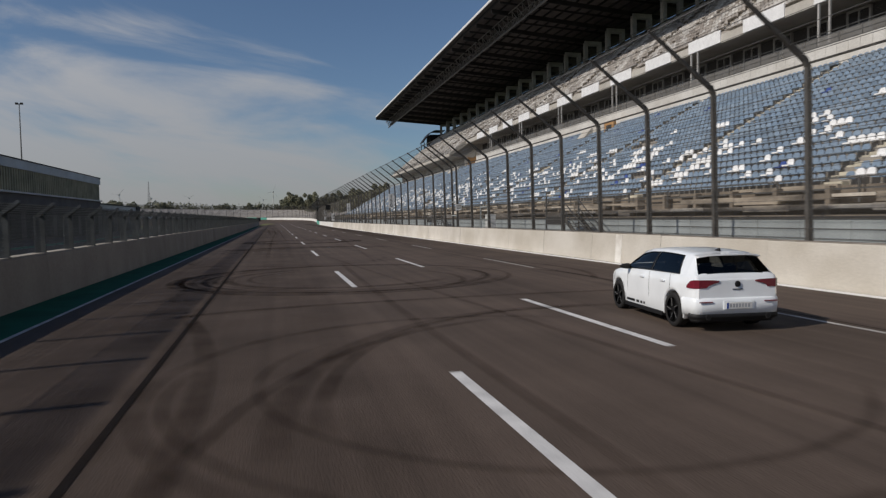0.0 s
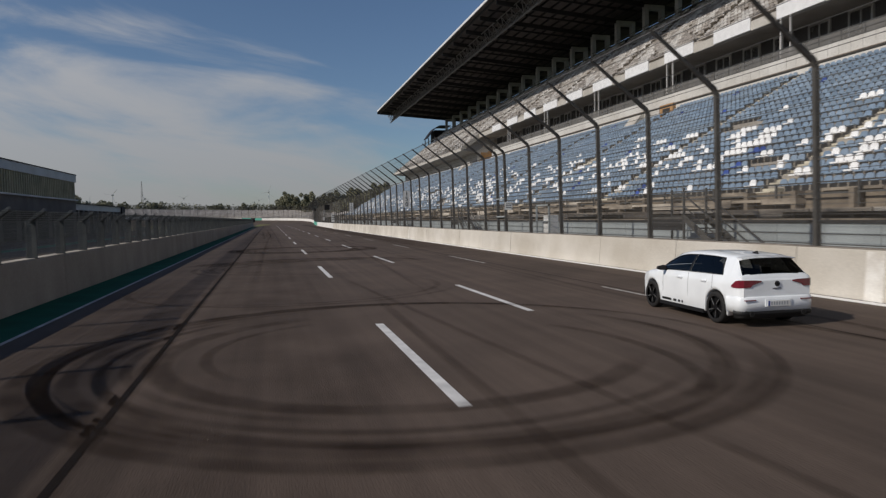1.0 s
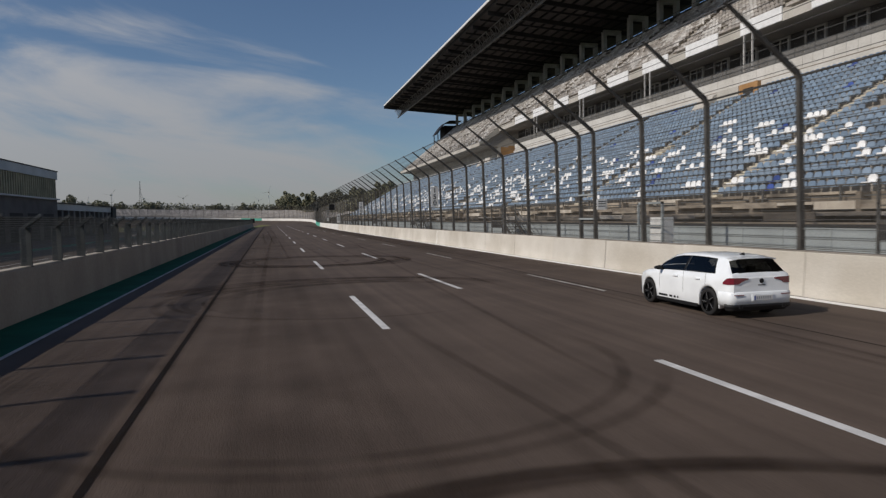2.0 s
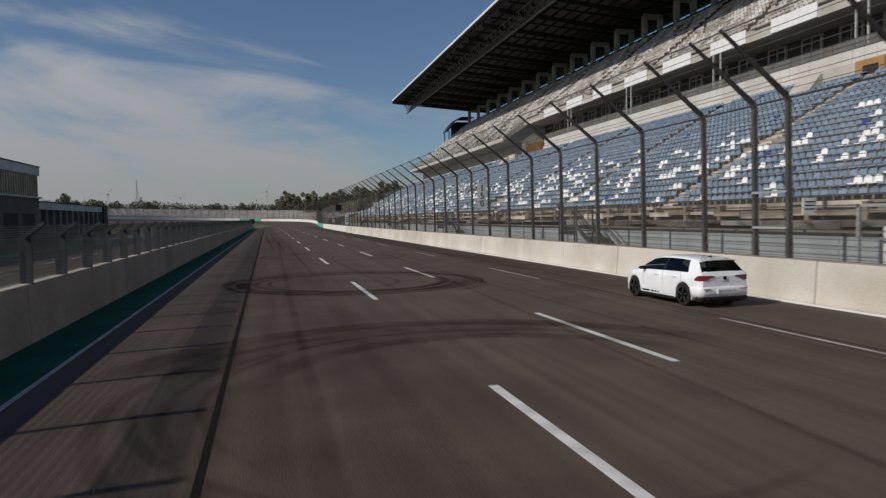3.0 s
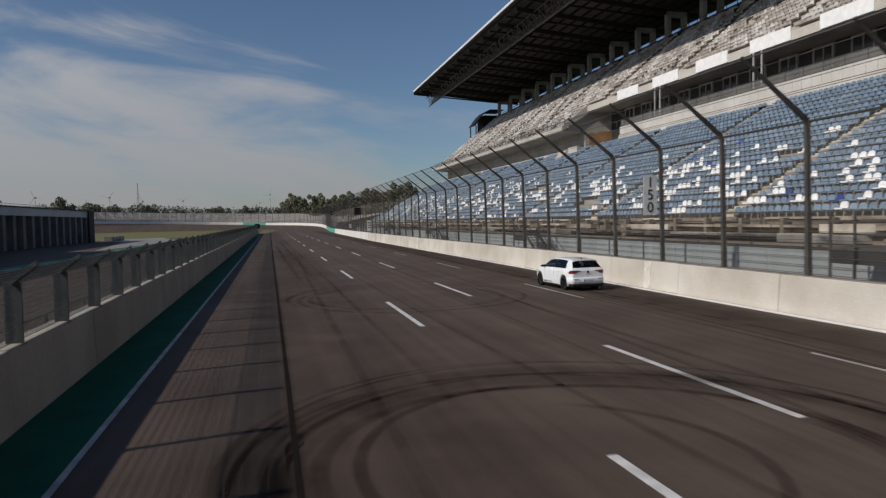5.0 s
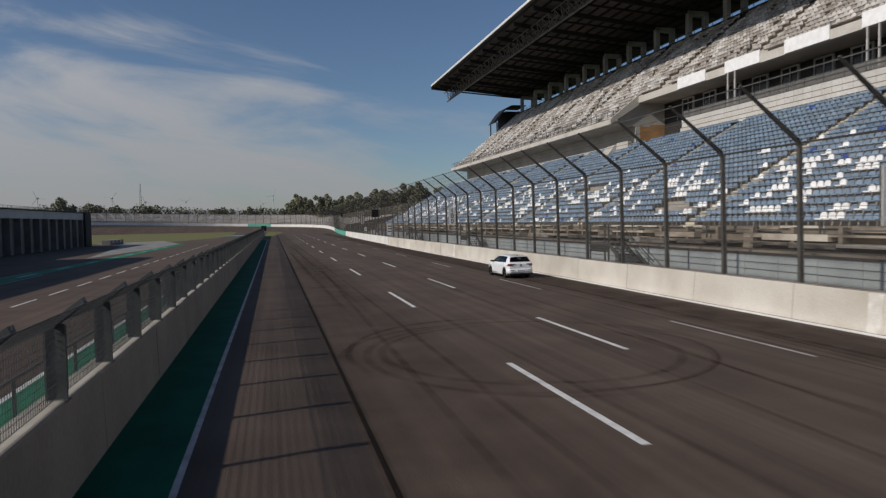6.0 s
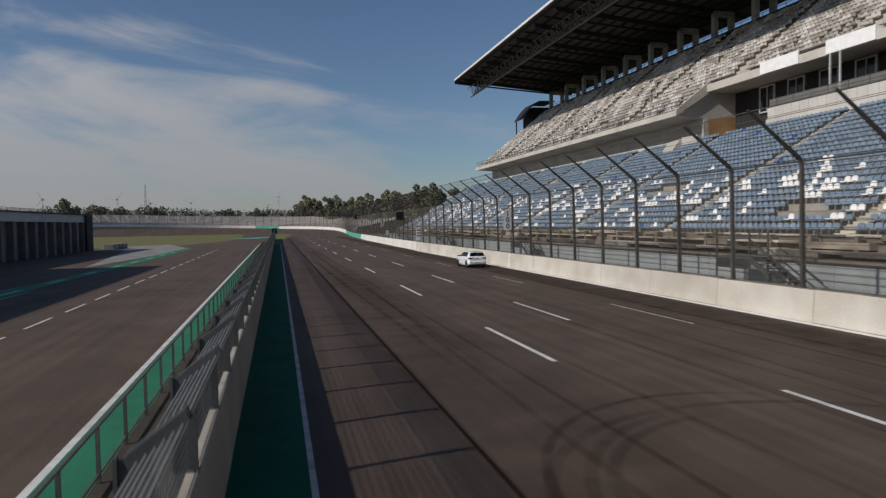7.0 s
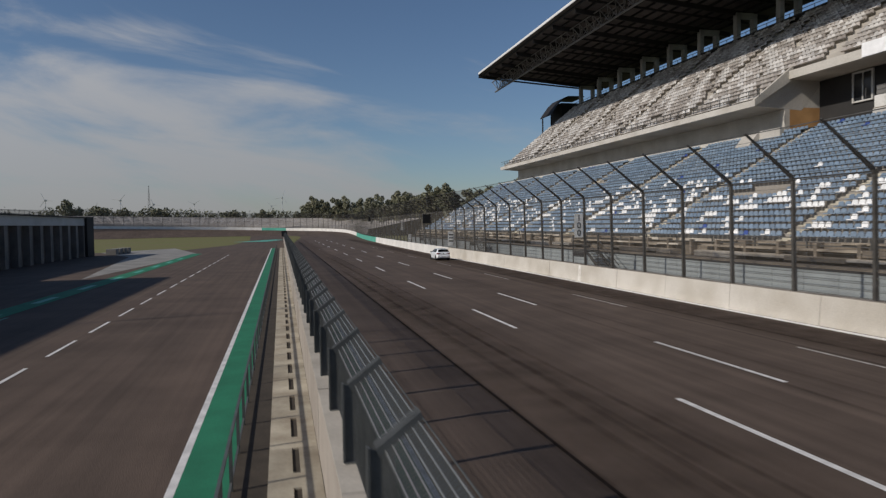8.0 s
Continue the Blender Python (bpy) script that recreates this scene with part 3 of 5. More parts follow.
def catch_fence():
    fence = tagged(empty("catch_fence"), "tall steel catch fence with cranked posts and netting", "fence")
    s = Soup()
    # one welded post: tapering shaft, arm bent over the track
    sect = [((0.0, 0.0), 0.17, 0.15), ((-0.10, 5.02), 0.15, 0.14), ((-0.20, 5.22), 0.15, 0.14), ((-2.62, 7.10), 0.08, 0.085)]
    dirs = [(1, 0.02), (0.97, 0.22), (0.75, 0.66), (0.61, 0.79)]
    for ((x, z), w, d), (nx, nz) in zip(sect, dirs):
        s.v += [(x + i * nx * w / 2, j * d / 2, z + i * nz * w / 2) for i, j in ((-1, -1), (1, -1), (1, 1), (-1, 1))]
    for i in range(3):
        s.f += [(4 * i + k, 4 * i + (k + 1) % 4, 4 * i + 4 + (k + 1) % 4, 4 * i + 4 + k) for k in range(4)]
    s.f += [(3, 2, 1, 0), (12, 13, 14, 15)]
    me = None
    spots = [(Vector((FENCE_X, POST_Y0 + POST_STEP * k, 1.30)), Vector((0, 1, 0))) for k in range(-12, 38)]
    for p, w in TURN[1:]:
        right = Vector((w.y, -w.x, 0)).normalized()
        if p.y - spots[-1][0].y > 2.5 or p.x < 12:
            spots.append((p + right * 0.30 + Vector((0, 0, 1.3)), w))
    for p, w in spots:
        if me is None:
            first = s.obj("post", M_POST, fence)
            me = first.data
            ob = first
        else:
            ob = new("post", me)
            ob.parent = fence
        ob.matrix_basis = Matrix.Translation(p) @ pose(0, 0, 0, 0, 0, math.degrees(math.atan2(w.y, w.x)) - 90)
    # cables, post to post
    def rung(i, h):
        p, w = spots[i]
        right = Vector((w.y, -w.x, 0)).normalized()
        return p + right * h[0] + Vector((0, 0, h[1]))
    levels = [(-0.02 - 0.10 * z / 5.1, z) for z in (0.10, 0.38, 0.66, 0.94, 1.22, 1.5, 1.82, 2.14, 2.46, 2.78, 3.1, 3.42, 3.74, 4.06, 4.38, 4.7, 4.92)] + [(-0.1 - 2.52 * k, 5.1 + 2.0 * k) for k in (0.12, 0.26, 0.40, 0.54, 0.68, 0.82, 0.97)]
    for h in levels:
        c = Soup()
        for i in range(len(spots) - 1):
            c.bar(rung(i, h), rung(i + 1, h), 0.036 if h is levels[-1] else 0.016 if i < 45 else 0.028)
        c.obj("cable", M_STEEL, fence)
    for h, r in (((-0.12, 5.12), 0.034),):
        c = Soup()
        for i in range(len(spots) - 1):
            c.tube(rung(i, h), rung(i + 1, h), r, n=6)
        c.obj("top_rail", M_POST, fence)
    # maintenance gate between two posts
    ob = new("post", me)
    ob.parent = fence
    ob.matrix_basis = pose(FENCE_X, 56.85, 1.30)
    Soup().box(12.52, 12.68, 55.3, 56.85, 2.25, 2.33).box(12.50, 12.66, 55.3, 56.85, 3.42, 3.50).obj("gate_rail", M_SHEET, fence)
    # netting bays
    for i in range(len(spots) - 1):
        vs = [rung(i, (-0.03, 0.05)), rung(i + 1, (-0.03, 0.05)), rung(i + 1, (-0.13, 5.1)), rung(i, (-0.13, 5.1)), rung(i + 1, (-2.6, 7.08)), rung(i, (-2.6, 7.08))]
        obj("netting", vs, [(0, 1, 2, 3), (3, 2, 4, 5)], M_NET if i < 46 else M_NETFAR, fence)


catch_fence()


def pit_fence():
    """Grey steel mesh fence with cranked tops on the pit wall, bay by bay."""
    STEP = 2.76
    post = Soup()
    # flat plate post
    post.box(-0.15, 0.11, -0.006, 0.006, 0, 1.10)
    for dy in (-0.055, 0.055):
        # two flanges and a web
        post.add([(-0.04, dy - 0.025, 1.03), (-0.04, dy + 0.025, 1.03), (0.40, dy + 0.025, 1.375), (0.40, dy - 0.025, 1.375), (-0.08, dy - 0.025, 1.13), (-0.08, dy + 0.025, 1.13), (0.37, dy + 0.025, 1.465), (0.37, dy - 0.025, 1.465)], CUBE_F)
    post.bar((-0.04, 0, 1.06), (0.39, 0, 1.40), 0.03, 0.10, up=(0, 1, 0))
    post.box(-0.16, -0.13, -0.03, 0.03, 0, 1.12).box(0.09, 0.12, -0.03, 0.03, 0, 1.08)
    post.box(-0.14, 0.14, -0.09, 0.09, 0, 0.02)
    bars = Soup()
    for k in range(1, 34):
        y = k * STEP / 34
        bars.bar((0, y, 0.05), (0, y, 1.08), 0.009, 0.009)
        bars.bar((0, y, 1.08), (0.38, y, 1.37), 0.005, 0.005)
    for k in range(11):
        bars.bar((0.012, 0, 0.07 + 0.1 * k), (0.012, STEP, 0.07 + 0.1 * k), 0.007)
    first = None
    for k in range(-42, 70):
        y = 96.3 + STEP * k
        if first is None:
            first = tagged(empty("mesh_fence"), "grey steel mesh fence bay with cranked top", "fence", "bays of the pit wall fence")
            post.obj("post", M_GREYSTEEL, first)
            bars.obj("mesh_panel", M_GREYSTEEL, first)
            for q in range(6):
                x, z = 0.02 + 0.067 * q, 1.095 + 0.052 * q
                Soup().bar((x, 0.09, z), (x, STEP - 0.09, z), 0.011, 0.010).obj("panel_bar", M_BARLIGHT, first)
            Soup().bar((0.40, 0, 1.38), (0.40, STEP, 1.38), 0.012, 0.012).obj("top_rail", M_GREYSTEEL, first)
            obj("netting", [(0.01, 0, 0.05), (0.01, STEP, 0.05), (0.01, STEP, 1.08), (0.01, 0, 1.08), (0.37, STEP, 1.36), (0.37, 0, 1.36)], [(0, 1, 2, 3)], M_PITNET, first)
            obj("cranked_netting", [(0.01, 0, 1.08), (0.01, STEP, 1.08), (0.37, STEP, 1.36), (0.37, 0, 1.36)], [(0, 1, 2, 3)], M_PITNETTOP, first)
            first.matrix_basis = pose(-9.02, y, 1.35)
        else:
            copy_thing(first, pose(-9.02, y, 1.35))


M_BARLIGHT = mat("light_fence_bar", (0.30, 0.31, 0.31), 0.55, 0.2, scale=2, fine=20, dirt=0.25)
M_PITNETTOP = netting("pit_fence_dense_wire", (0.13, 0.14, 0.14), 0.34)
M_PITNET = netting("pit_fence_wire", (0.20, 0.205, 0.20), 0.06)
pit_fence()


def pit_railing():
    """Low open railing with two rails beside the pit lane."""
    STEP = 2.05
    first = None
    for k in range(-26, 66):
        y = 100.0 + STEP * k
        if first is None:
            first = tagged(empty("pit_railing"), "low open steel railing with two thin rails", "railing", "bays of the pit lane railing")
            Soup().box(-0.03, 0.03, -0.03, 0.03, -0.05, 0.96).obj("post", M_GREYSTEEL, first)
            Soup().box(-0.025, 0.025, 0.03, STEP - 0.03, 0.91, 0.96).obj("top_rail", M_GREYSTEEL, first)
            Soup().box(-0.02, 0.02, 0.03, STEP - 0.03, 0.12, 0.16).obj("lower_rail", M_GREYSTEEL, first)
            first.matrix_basis = pose(-10.9, y, 0.0)
        else:
            copy_thing(first, pose(-10.9, y, 0.0))


pit_railing()


# ---- grandstand ----
LX, LZ, LROWS, LDEP, LRISE = 20.93, 3.20, 22, 0.82, 0.4535
UX, UZ, UROWS, UDEP, URISE = 36.6, 16.3, 20, 0.82, 0.652
GRID = 8.47
# seat shell: a backrest with a rounded crown and a pan before it (y across, z up)
SEAT_BACK = [(-0.5, 0.30), (0.5, 0.30), (0.5, 0.50), (0.42, 0.59), (0.22, 0.645), (-0.22, 0.645), (-0.42, 0.59), (-0.5, 0.50)]
SEAT_F = [tuple(range(8))[::-1], tuple(range(8, 16))] + [(k, (k + 1) % 8, 8 + (k + 1) % 8, 8 + k) for k in range(8)]
SEAT_F += [(16, 17, 18, 19), (23, 22, 21, 20), (16, 20, 21, 17), (17, 21, 22, 18), (18, 22, 23, 19), (19, 23, 20, 16)]


def seat_mesh(name, spots, material, parent, width=0.46, tall=1.0):
    """All seats of one kind in one mesh."""
    if not spots:
        return None
    base = np.zeros((24, 3))
    for i, (y, z) in enumerate(SEAT_BACK):
        lean = 0.16 * (z - 0.30)
        base[i] = (-0.10 + lean, y * width, z * tall)
        base[8 + i] = (-0.055 + lean, y * width, z * tall)
    for i, (x, z) in enumerate(((-0.42, 0.31), (-0.42, 0.375), (-0.07, 0.36), (-0.07, 0.30))):
        base[16 + i] = (x, -width * 0.48, z * tall)
        base[20 + i] = (x, width * 0.48, z * tall)
    V = (np.array(spots)[:, None, :] + base[None]).reshape(-1, 3)
    fs = []
    for i in range(len(spots)):
        o = 24 * i
        fs += [tuple(o + j for j in f) for f in SEAT_F]
    return obj(name, V.tolist(), fs, material, parent)


def stepped(x, z, rows, dep, rise, y0, y1, under):
    prof = []
    for r in range(rows):
        prof += [(x + r * dep, z + r * rise), (x + (r + 1) * dep, z + r * rise)]
    prof.append((x + rows * dep, z + rows * rise))
    prof += under
    return Soup().extrude(prof[::-1], y0, y1)


def grandstand():
    stand = tagged(empty("grandstand"), "two-tier concrete grandstand with blue and white seats", "grandstand")
    END_L, END_U = 238.0, 228.0
    lx1 = LX + LROWS * LDEP
    # lower tier
    stepped(LX, LZ, LROWS, LDEP, LRISE, -45, END_L, [(lx1, 0.0), (LX, 0.0)]).obj("lower_tier", M_STAND, stand)
    ais = [92.4 + 16.94 * k for k in range(-8, 9)]
    rnd = random.Random(11)
    blue, white, deep = [], [], []
    for r in range(LROWS):
        x, z = LX + r * LDEP + 0.55, LZ + r * LRISE
        run, kind = 0, 0
        for k in range(int((END_L - 10) / 0.53)):
            y = 10 + 0.53 * k
            if any(abs(y - a) < 0.72 for a in ais):
                continue
            bare = noise.noise((y * 0.10, r * 0.35, 3.0))
            if bare > 0.52 and r < 15:
                continue
            if run > 0:
                run -= 1
            else:
                f = 0.21 * max(0.0, 1 - abs(r - 5.0) / 8.0) * (1.0 + 0.6 * noise.noise((y * 0.14, r * 0.3, 9.0)))
                q = rnd.random()
                kind = 1 if q < f else 2 if q > 0.993 else 0
                run = rnd.choice((0, 0, 0, 0, 1, 2)) if kind == 1 else 0
            (blue, white, deep)[kind].append((x, y + rnd.uniform(-0.015, 0.015), z))
    # the seats that the camera passes nearest are pieces of their own
    near = [s for s in blue if 22 < s[1] < 46 and s[0] < LX + 5 * LDEP][:170], [s for s in white if 22 < s[1] < 60 and s[0] < LX + 8 * LDEP][:90]
    for group, m in zip(near, (M_SEATBLUE, M_SEATWHITE)):
        me = None
        for s in group:
            if me is None:
                ob = seat_mesh("seat", [(0, 0, 0)], m, stand, tall=1.15 if m is M_SEATWHITE else 1.0)
                me = ob.data
            else:
                ob = new("seat", me)
                ob.parent = stand
            ob.matrix_basis = pose(*s)
    gone = set(near[0]) | set(near[1])
    for lst, m, lab in ((blue, M_SEATBLUE, "rows of faded blue plastic seats"), (white, M_SEATWHITE, "scattered white plastic seats"), (deep, M_SEATDEEP, "single deep blue plastic seats")):
        tagged(seat_mesh("seating", [s for s in lst if s not in gone], m, stand, tall=1.15 if m is M_SEATWHITE else 1.0), lab, kind="stuff")
    # aisle steps between the blocks
    for a in ais:
        if a > END_L - 1:
            continue
        s = Soup()
        for r in range(LROWS):
            x, z = LX + r * LDEP, LZ + r * LRISE
            s.box(x, x + LDEP, a - 0.5, a + 0.5, z, z + 0.08).box(x + 0.42, x + LDEP, a - 0.5, a + 0.5, z + 0.08, z + 0.24)
        s.obj("aisle_steps", M_BENCHLIGHT, stand)
    # front of the lower tier: retaining steps, ledges and rails
    Soup().box(LX - 0.9, LX, -45, END_L, 0, 3.2).obj("front_wall", M_STANDDIRTY, stand)
    Soup().box(LX - 2.5, LX - 0.9, -45, END_L, 1.75, 2.02).obj("ledge", M_STANDDIRTY, stand)
    for x, z0, z1 in ((LX - 1.9, 2.28, 2.44), (LX - 1.45, 2.74, 2.88), (LX - 1.1, 3.14, 3.26)):
        y = -45.0
        while y < END_L:
            run = rnd.choice((1.5, 2.1, 3.0, 3.0, 4.5))
            q = rnd.random()
            if q < 0.88:
                o = Soup().box(x + rnd.uniform(0, 0.06), LX - 0.9, y + 0.02, min(y + run, END_L) - 0.02, z0 - rnd.choice((0, 0, 0.1, 0.22)), z1 + rnd.uniform(-0.02, 0.02))
                o.obj("ledge", M_LEDGE if q < 0.5 else M_STANDDIRTY if q < 0.66 else M_PALELEDGE, stand)
            y += run
    lp = None
    for k in range(94):
        if lp is None:
            lp = Soup().box(0, 0.5, -0.12, 0.12, 0, 1.2).obj("ledge_bracket", M_STANDDIRTY, stand)
            lp.matrix_basis = pose(LX - 1.42, -43 + 3.0 * k, 2.0)
        else:
            o = new("ledge_bracket", lp.data)
            o.parent = stand
            o.matrix_basis = pose(LX - 1.42, -43 + 3.0 * k, 2.0)
    for z in (3.05, 3.5):
        Soup().bar((LX - 1.25, -45, z), (LX - 1.25, END_L, z), 0.06).obj("rail", M_STEEL, stand)
    rp = None
    for k in range(62):
        y = -40 + 4.4 * k
        if rp is None:
            rp = Soup().box(-0.04, 0.04, -0.04, 0.04, 0, 1.0).obj("rail_post", M_STEEL, stand)
            rp.matrix_basis = pose(LX - 1.25, y, 2.5)
        else:
            o = new("rail_post", rp.data)
            o.parent = stand
            o.matrix_basis = pose(LX - 1.25, y, 2.5)
    # gallery over the lower tier, up to the step in the upper tier
    G1, GS = 148.7, 148.5
    Soup().box(lx1, 50, -45, END_U, 0, 13.1).obj("core", M_STAND, stand)
    Soup().box(lx1 - 0.05, lx1 + 0.25, -45, 137, 13.1, 13.76).obj("parapet", M_PARAPET, stand)
    Soup().box(lx1 + 0.02, lx1 + 0.5, -45, 137, 13.76, 13.85).obj("shelf", M_STANDDIRTY, stand)
    up = None
    SLAB_Z, SLAB_H = 13.85, 1.04
    for k in range(172):
        # upper parapet: slabs with open joints
        o = Soup().box(0, 0.28, 0.012, 1.047, 0, SLAB_H).obj("parapet_slab", M_PARAPET, stand) if up is None else new("parapet_slab", up)
        up, o.parent = o.data, stand
        o.matrix_basis = pose(lx1 + 0.22, -45 + 1.05875 * k, SLAB_Z)
    Soup().box(lx1 + 2.6, lx1 + 2.8, -45, 136, 13.1, 15.0).obj("gallery_front", M_STANDLIGHT, stand)
    for z in (14.98, 15.36, 15.72):
        Soup().bar((lx1 + 0.36, -45, z), (lx1 + 0.36, 137, z), 0.05).obj("gallery_rail", M_STEEL, stand)
    obj("gallery_mesh", [(lx1 + 0.36, -45, 14.90), (lx1 + 0.36, 137, 14.90), (lx1 + 0.36, 137, 15.72), (lx1 + 0.36, -45, 15.72)], [(0, 1, 2, 3)], M_RAILMESH, stand)
    gp = None
    for k in range(87):
        y = -44 + 2.1175 * k
        o = Soup().box(-0.03, 0.03, -0.03, 0.03, 0, 0.92).obj("gallery_post", M_STEEL, stand) if gp is None else new("gallery_post", gp)
        gp, o.parent = o.data, stand
        o.matrix_basis = pose(lx1 + 0.36, y, 14.84)
    pp = None
    for k in range(-5, 16):
        # pairs of slim props between parapet and soffit
        for dy in (0.0, 1.1):
            if 10.6 + GRID * 2 * k + dy > 134 or 10.6 + GRID * 2 * k < -44:
                continue
            o = Soup().box(-0.07, 0.07, -0.07, 0.07, 0, 3.77).obj("prop", M_FRAME, stand) if pp is None else new("prop", pp)
            pp, o.parent = o.data, stand
            o.matrix_basis = pose(lx1 + 1.1, 10.6 + GRID * 2 * k + dy, 14.86)
    # back wall coloured near-black in place of the shade under the soffit
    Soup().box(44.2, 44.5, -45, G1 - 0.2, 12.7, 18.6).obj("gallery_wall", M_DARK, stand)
    wf = pn = None
    for k in range(-5, 17):
        y = 10.6 + GRID * k
        for dy in (0.0, 4.235):
            if y + dy > G1 - 3 or y + dy < -40:
                continue
            if wf is None:
                s = Soup().box(0, 0.2, 0, 0.18, 0, 2.6).box(0, 0.2, 2.2, 2.38, 0, 2.6).box(0, 0.2, 0, 2.38, 2.6, 2.78).box(0, 0.2, 0, 2.38, -0.15, 0).box(0, 0.14, 1.1, 1.2, 0, 2.6)
                wf = s.obj("window", M_FRAME, stand)
                pn = Soup().box(0.08, 0.12, 0.18, 2.2, 0, 2.6).obj("pane", M_GLASS_DARK, wf)
                wf.matrix_basis = pose(43.98, y + dy, 15.75)
            else:
                o = new("window", wf.data)
                o.parent = stand
                o.matrix_basis = pose(43.98, y + dy, 15.75)
                o2 = new("pane", pn.data)
                o2.parent = o
    # upper tier
    ux1, uz1 = UX + UROWS * UDEP, UZ + UROWS * URISE
    r0 = 5
    stepped(UX + r0 * UDEP, UZ + r0 * URISE, UROWS - r0, UDEP, URISE, -45, GS, [(ux1, uz1 - 1.2), (44.6, 18.65), (UX + r0 * UDEP, 18.65)]).obj("upper_tier", M_TIER, stand)
    stepped(UX, UZ, UROWS, UDEP, URISE, GS, END_U, [(ux1, uz1 - 1.2), (42.0, 15.6), (UX, 15.9)]).obj("upper_tier", M_TIER, stand)
    Soup().box(UX + r0 * UDEP - 0.5, UX + r0 * UDEP, -45, GS, 18.62, 19.45).obj("fascia", M_STANDLIGHT, stand)
    Soup().box(UX - 0.4, UX, GS, END_U, 15.85, 16.48).obj("fascia", M_STANDLIGHT, stand)
    # smooth end plate where the front edge steps forward
    xa = UX + r0 * UDEP - 0.5
    s = Soup().extrude([(UX - 0.4, 15.85), (UX - 0.4, 16.5), (xa + 0.5, 20.0), (xa + 0.5, 18.62)], 0, 0.35)
    s.v = [(x, y + GS - 0.36, z) for x, y, z in s.v]
    s.obj("end_plate", M_STANDLIGHT, stand)
    for k in range(-16, 1):
        y = 134.1 + GRID * k
        Soup().box(xa - 0.12, xa - 0.004, y, y + 5.2, 18.66, 19.88).obj("banner_board", M_BOARD, stand)
    # cross wall with a rust-orange lower half, back wall of the lower tier beyond it
    Soup().box(40.6, 46.5, G1 - 0.19, G1 + 0.2, 15.9, 18.6).obj("cross_wall", M_STANDLIGHT, stand)
    Soup().box(40.6, 46.5, G1 - 0.19, G1 + 0.2, 12.7, 15.9).obj("cross_wall", M_ORANGE, stand)
    Soup().box(40.0, 40.6, G1 - 0.19, G1 + 0.4, 12.7, 18.6).obj("pier", M_STANDLIGHT, stand)
    Soup().box(40.2, 40.6, G1 + 0.4, END_U, 12.7, 18.0).obj("back_wall", M_STANDLIGHT, stand)
    Soup().box(lx1 - 0.05, lx1 + 0.25, G1 + 0.5, END_L, 13.1, 13.5).obj("parapet", M_PARAPET, stand)
    # upper seats
    wl, gl = [], []
    for r in range(UROWS):
        x, z = UX + r * UDEP + 0.55, UZ + r * URISE
        for k in range(int((END_U - 22) / 0.53)):
            y = 22 + 0.53 * k
            if r < r0 and y < GS + 0.4:
                continue
            if (y - 92.4) % 16.94 < 1.4:
                continue
            n = 0.75 * noise.noise(((y - 0.75 * r) * 0.50, r * 0.22, 5.0)) + 0.50 * noise.noise((y * 1.1, r * 0.8, 1.0))
            if n > 0.02 + 0.16 * rnd.random():
                wl.append((x, y, z))
            elif n > -0.30 or rnd.random() < 0.55:
                gl.append((x, y, z))
    tagged(seat_mesh("seating", wl, M_SEATPALE, stand, width=0.52, tall=1.42), "rows of white plastic seats of the upper tier", kind="stuff")
    tagged(seat_mesh("seating", gl, M_SEATGREY, stand, width=0.52, tall=1.34), "rows of weathered grey seats of the upper tier", kind="stuff")
    Soup().bar((UX - 0.2, G1 - 1, 17.5), (UX - 0.2, END_U, 17.5), 0.06).bar((UX - 0.2, G1 - 1, 17.1), (UX - 0.2, END_U, 17.1), 0.05).obj("rail", M_STEEL, stand)
    c = Soup()
    for k in range(51):
        c.box(UX - 0.23, UX - 0.17, G1 - 1 + 1.56 * k, G1 - 0.94 + 1.56 * k, 16.7, 17.5)
    tagged(c.obj("rail_post", M_STEEL, stand), kind="stuff")
    # rail along the crown
    c = Soup()
    for k in range(130):
        c.box(ux1 - 0.05, ux1 + 0.01, -40 + 2.05 * k, -39.94 + 2.05 * k, uz1, uz1 + 1.0)
    c.bar((ux1, -40, uz1 + 1.0), (ux1, END_U, uz1 + 1.0), 0.06).bar((ux1, -40, uz1 + 0.5), (ux1, END_U, uz1 + 0.5), 0.05)
    tagged(c.obj("crown_rail", M_STEEL, stand), kind="stuff")
    # dark board added to stand in for the roof's shadow on the top rows
    Soup().box(ux1 + 0.05, ux1 + 0.17, -40, END_U, uz1 - 1.0, uz1 + 0.62).obj("crown_board", M_ROOFSTEEL, stand)
    # portal frames that carry the roof
    s = Soup().box(0, 0.62, -0.4, 0.4, -1.2, 4.3).box(2.7, 3.32, -0.4, 0.4, -1.2, 4.3).box(0, 3.32, -0.4, 0.4, 3.6, 4.3).box(0, 3.32, -0.4, 0.4, 0, 0.6)
    fr = None
    for k in range(30):
        y = 224.3 - GRID * k
        if fr is None:
            fr = s.obj("portal_frame", M_PORTAL, stand)
            fr.matrix_basis = pose(53.0, y, 29.3)
        else:
            o = new("portal_frame", fr.data)
            o.parent = stand
            o.matrix_basis = pose(53.0, y, 29.3)
    # roof
    def under(x):
        return 36.0 - (x - 31.7) * 0.0685
    roof = tagged(Soup().extrude([(31.7, under(31.7)), (61, under(61)), (61, under(61) + 0.5), (31.7, under(31.7) + 0.35)], -45, 228).obj("roof", M_ROOF, stand), "dark profiled steel roof")
    Soup().box(31.55, 31.69, -45, 228.1, 36.05, 36.42).obj("fascia_trim", M_TRIM, roof)
    Soup().box(31.6, 61, 228.0, 228.12, 35.3, 36.4).obj("gable_trim", M_ROOFSTEEL, roof)
    for k in range(14):
        x = 32.4 + 1.9 * k
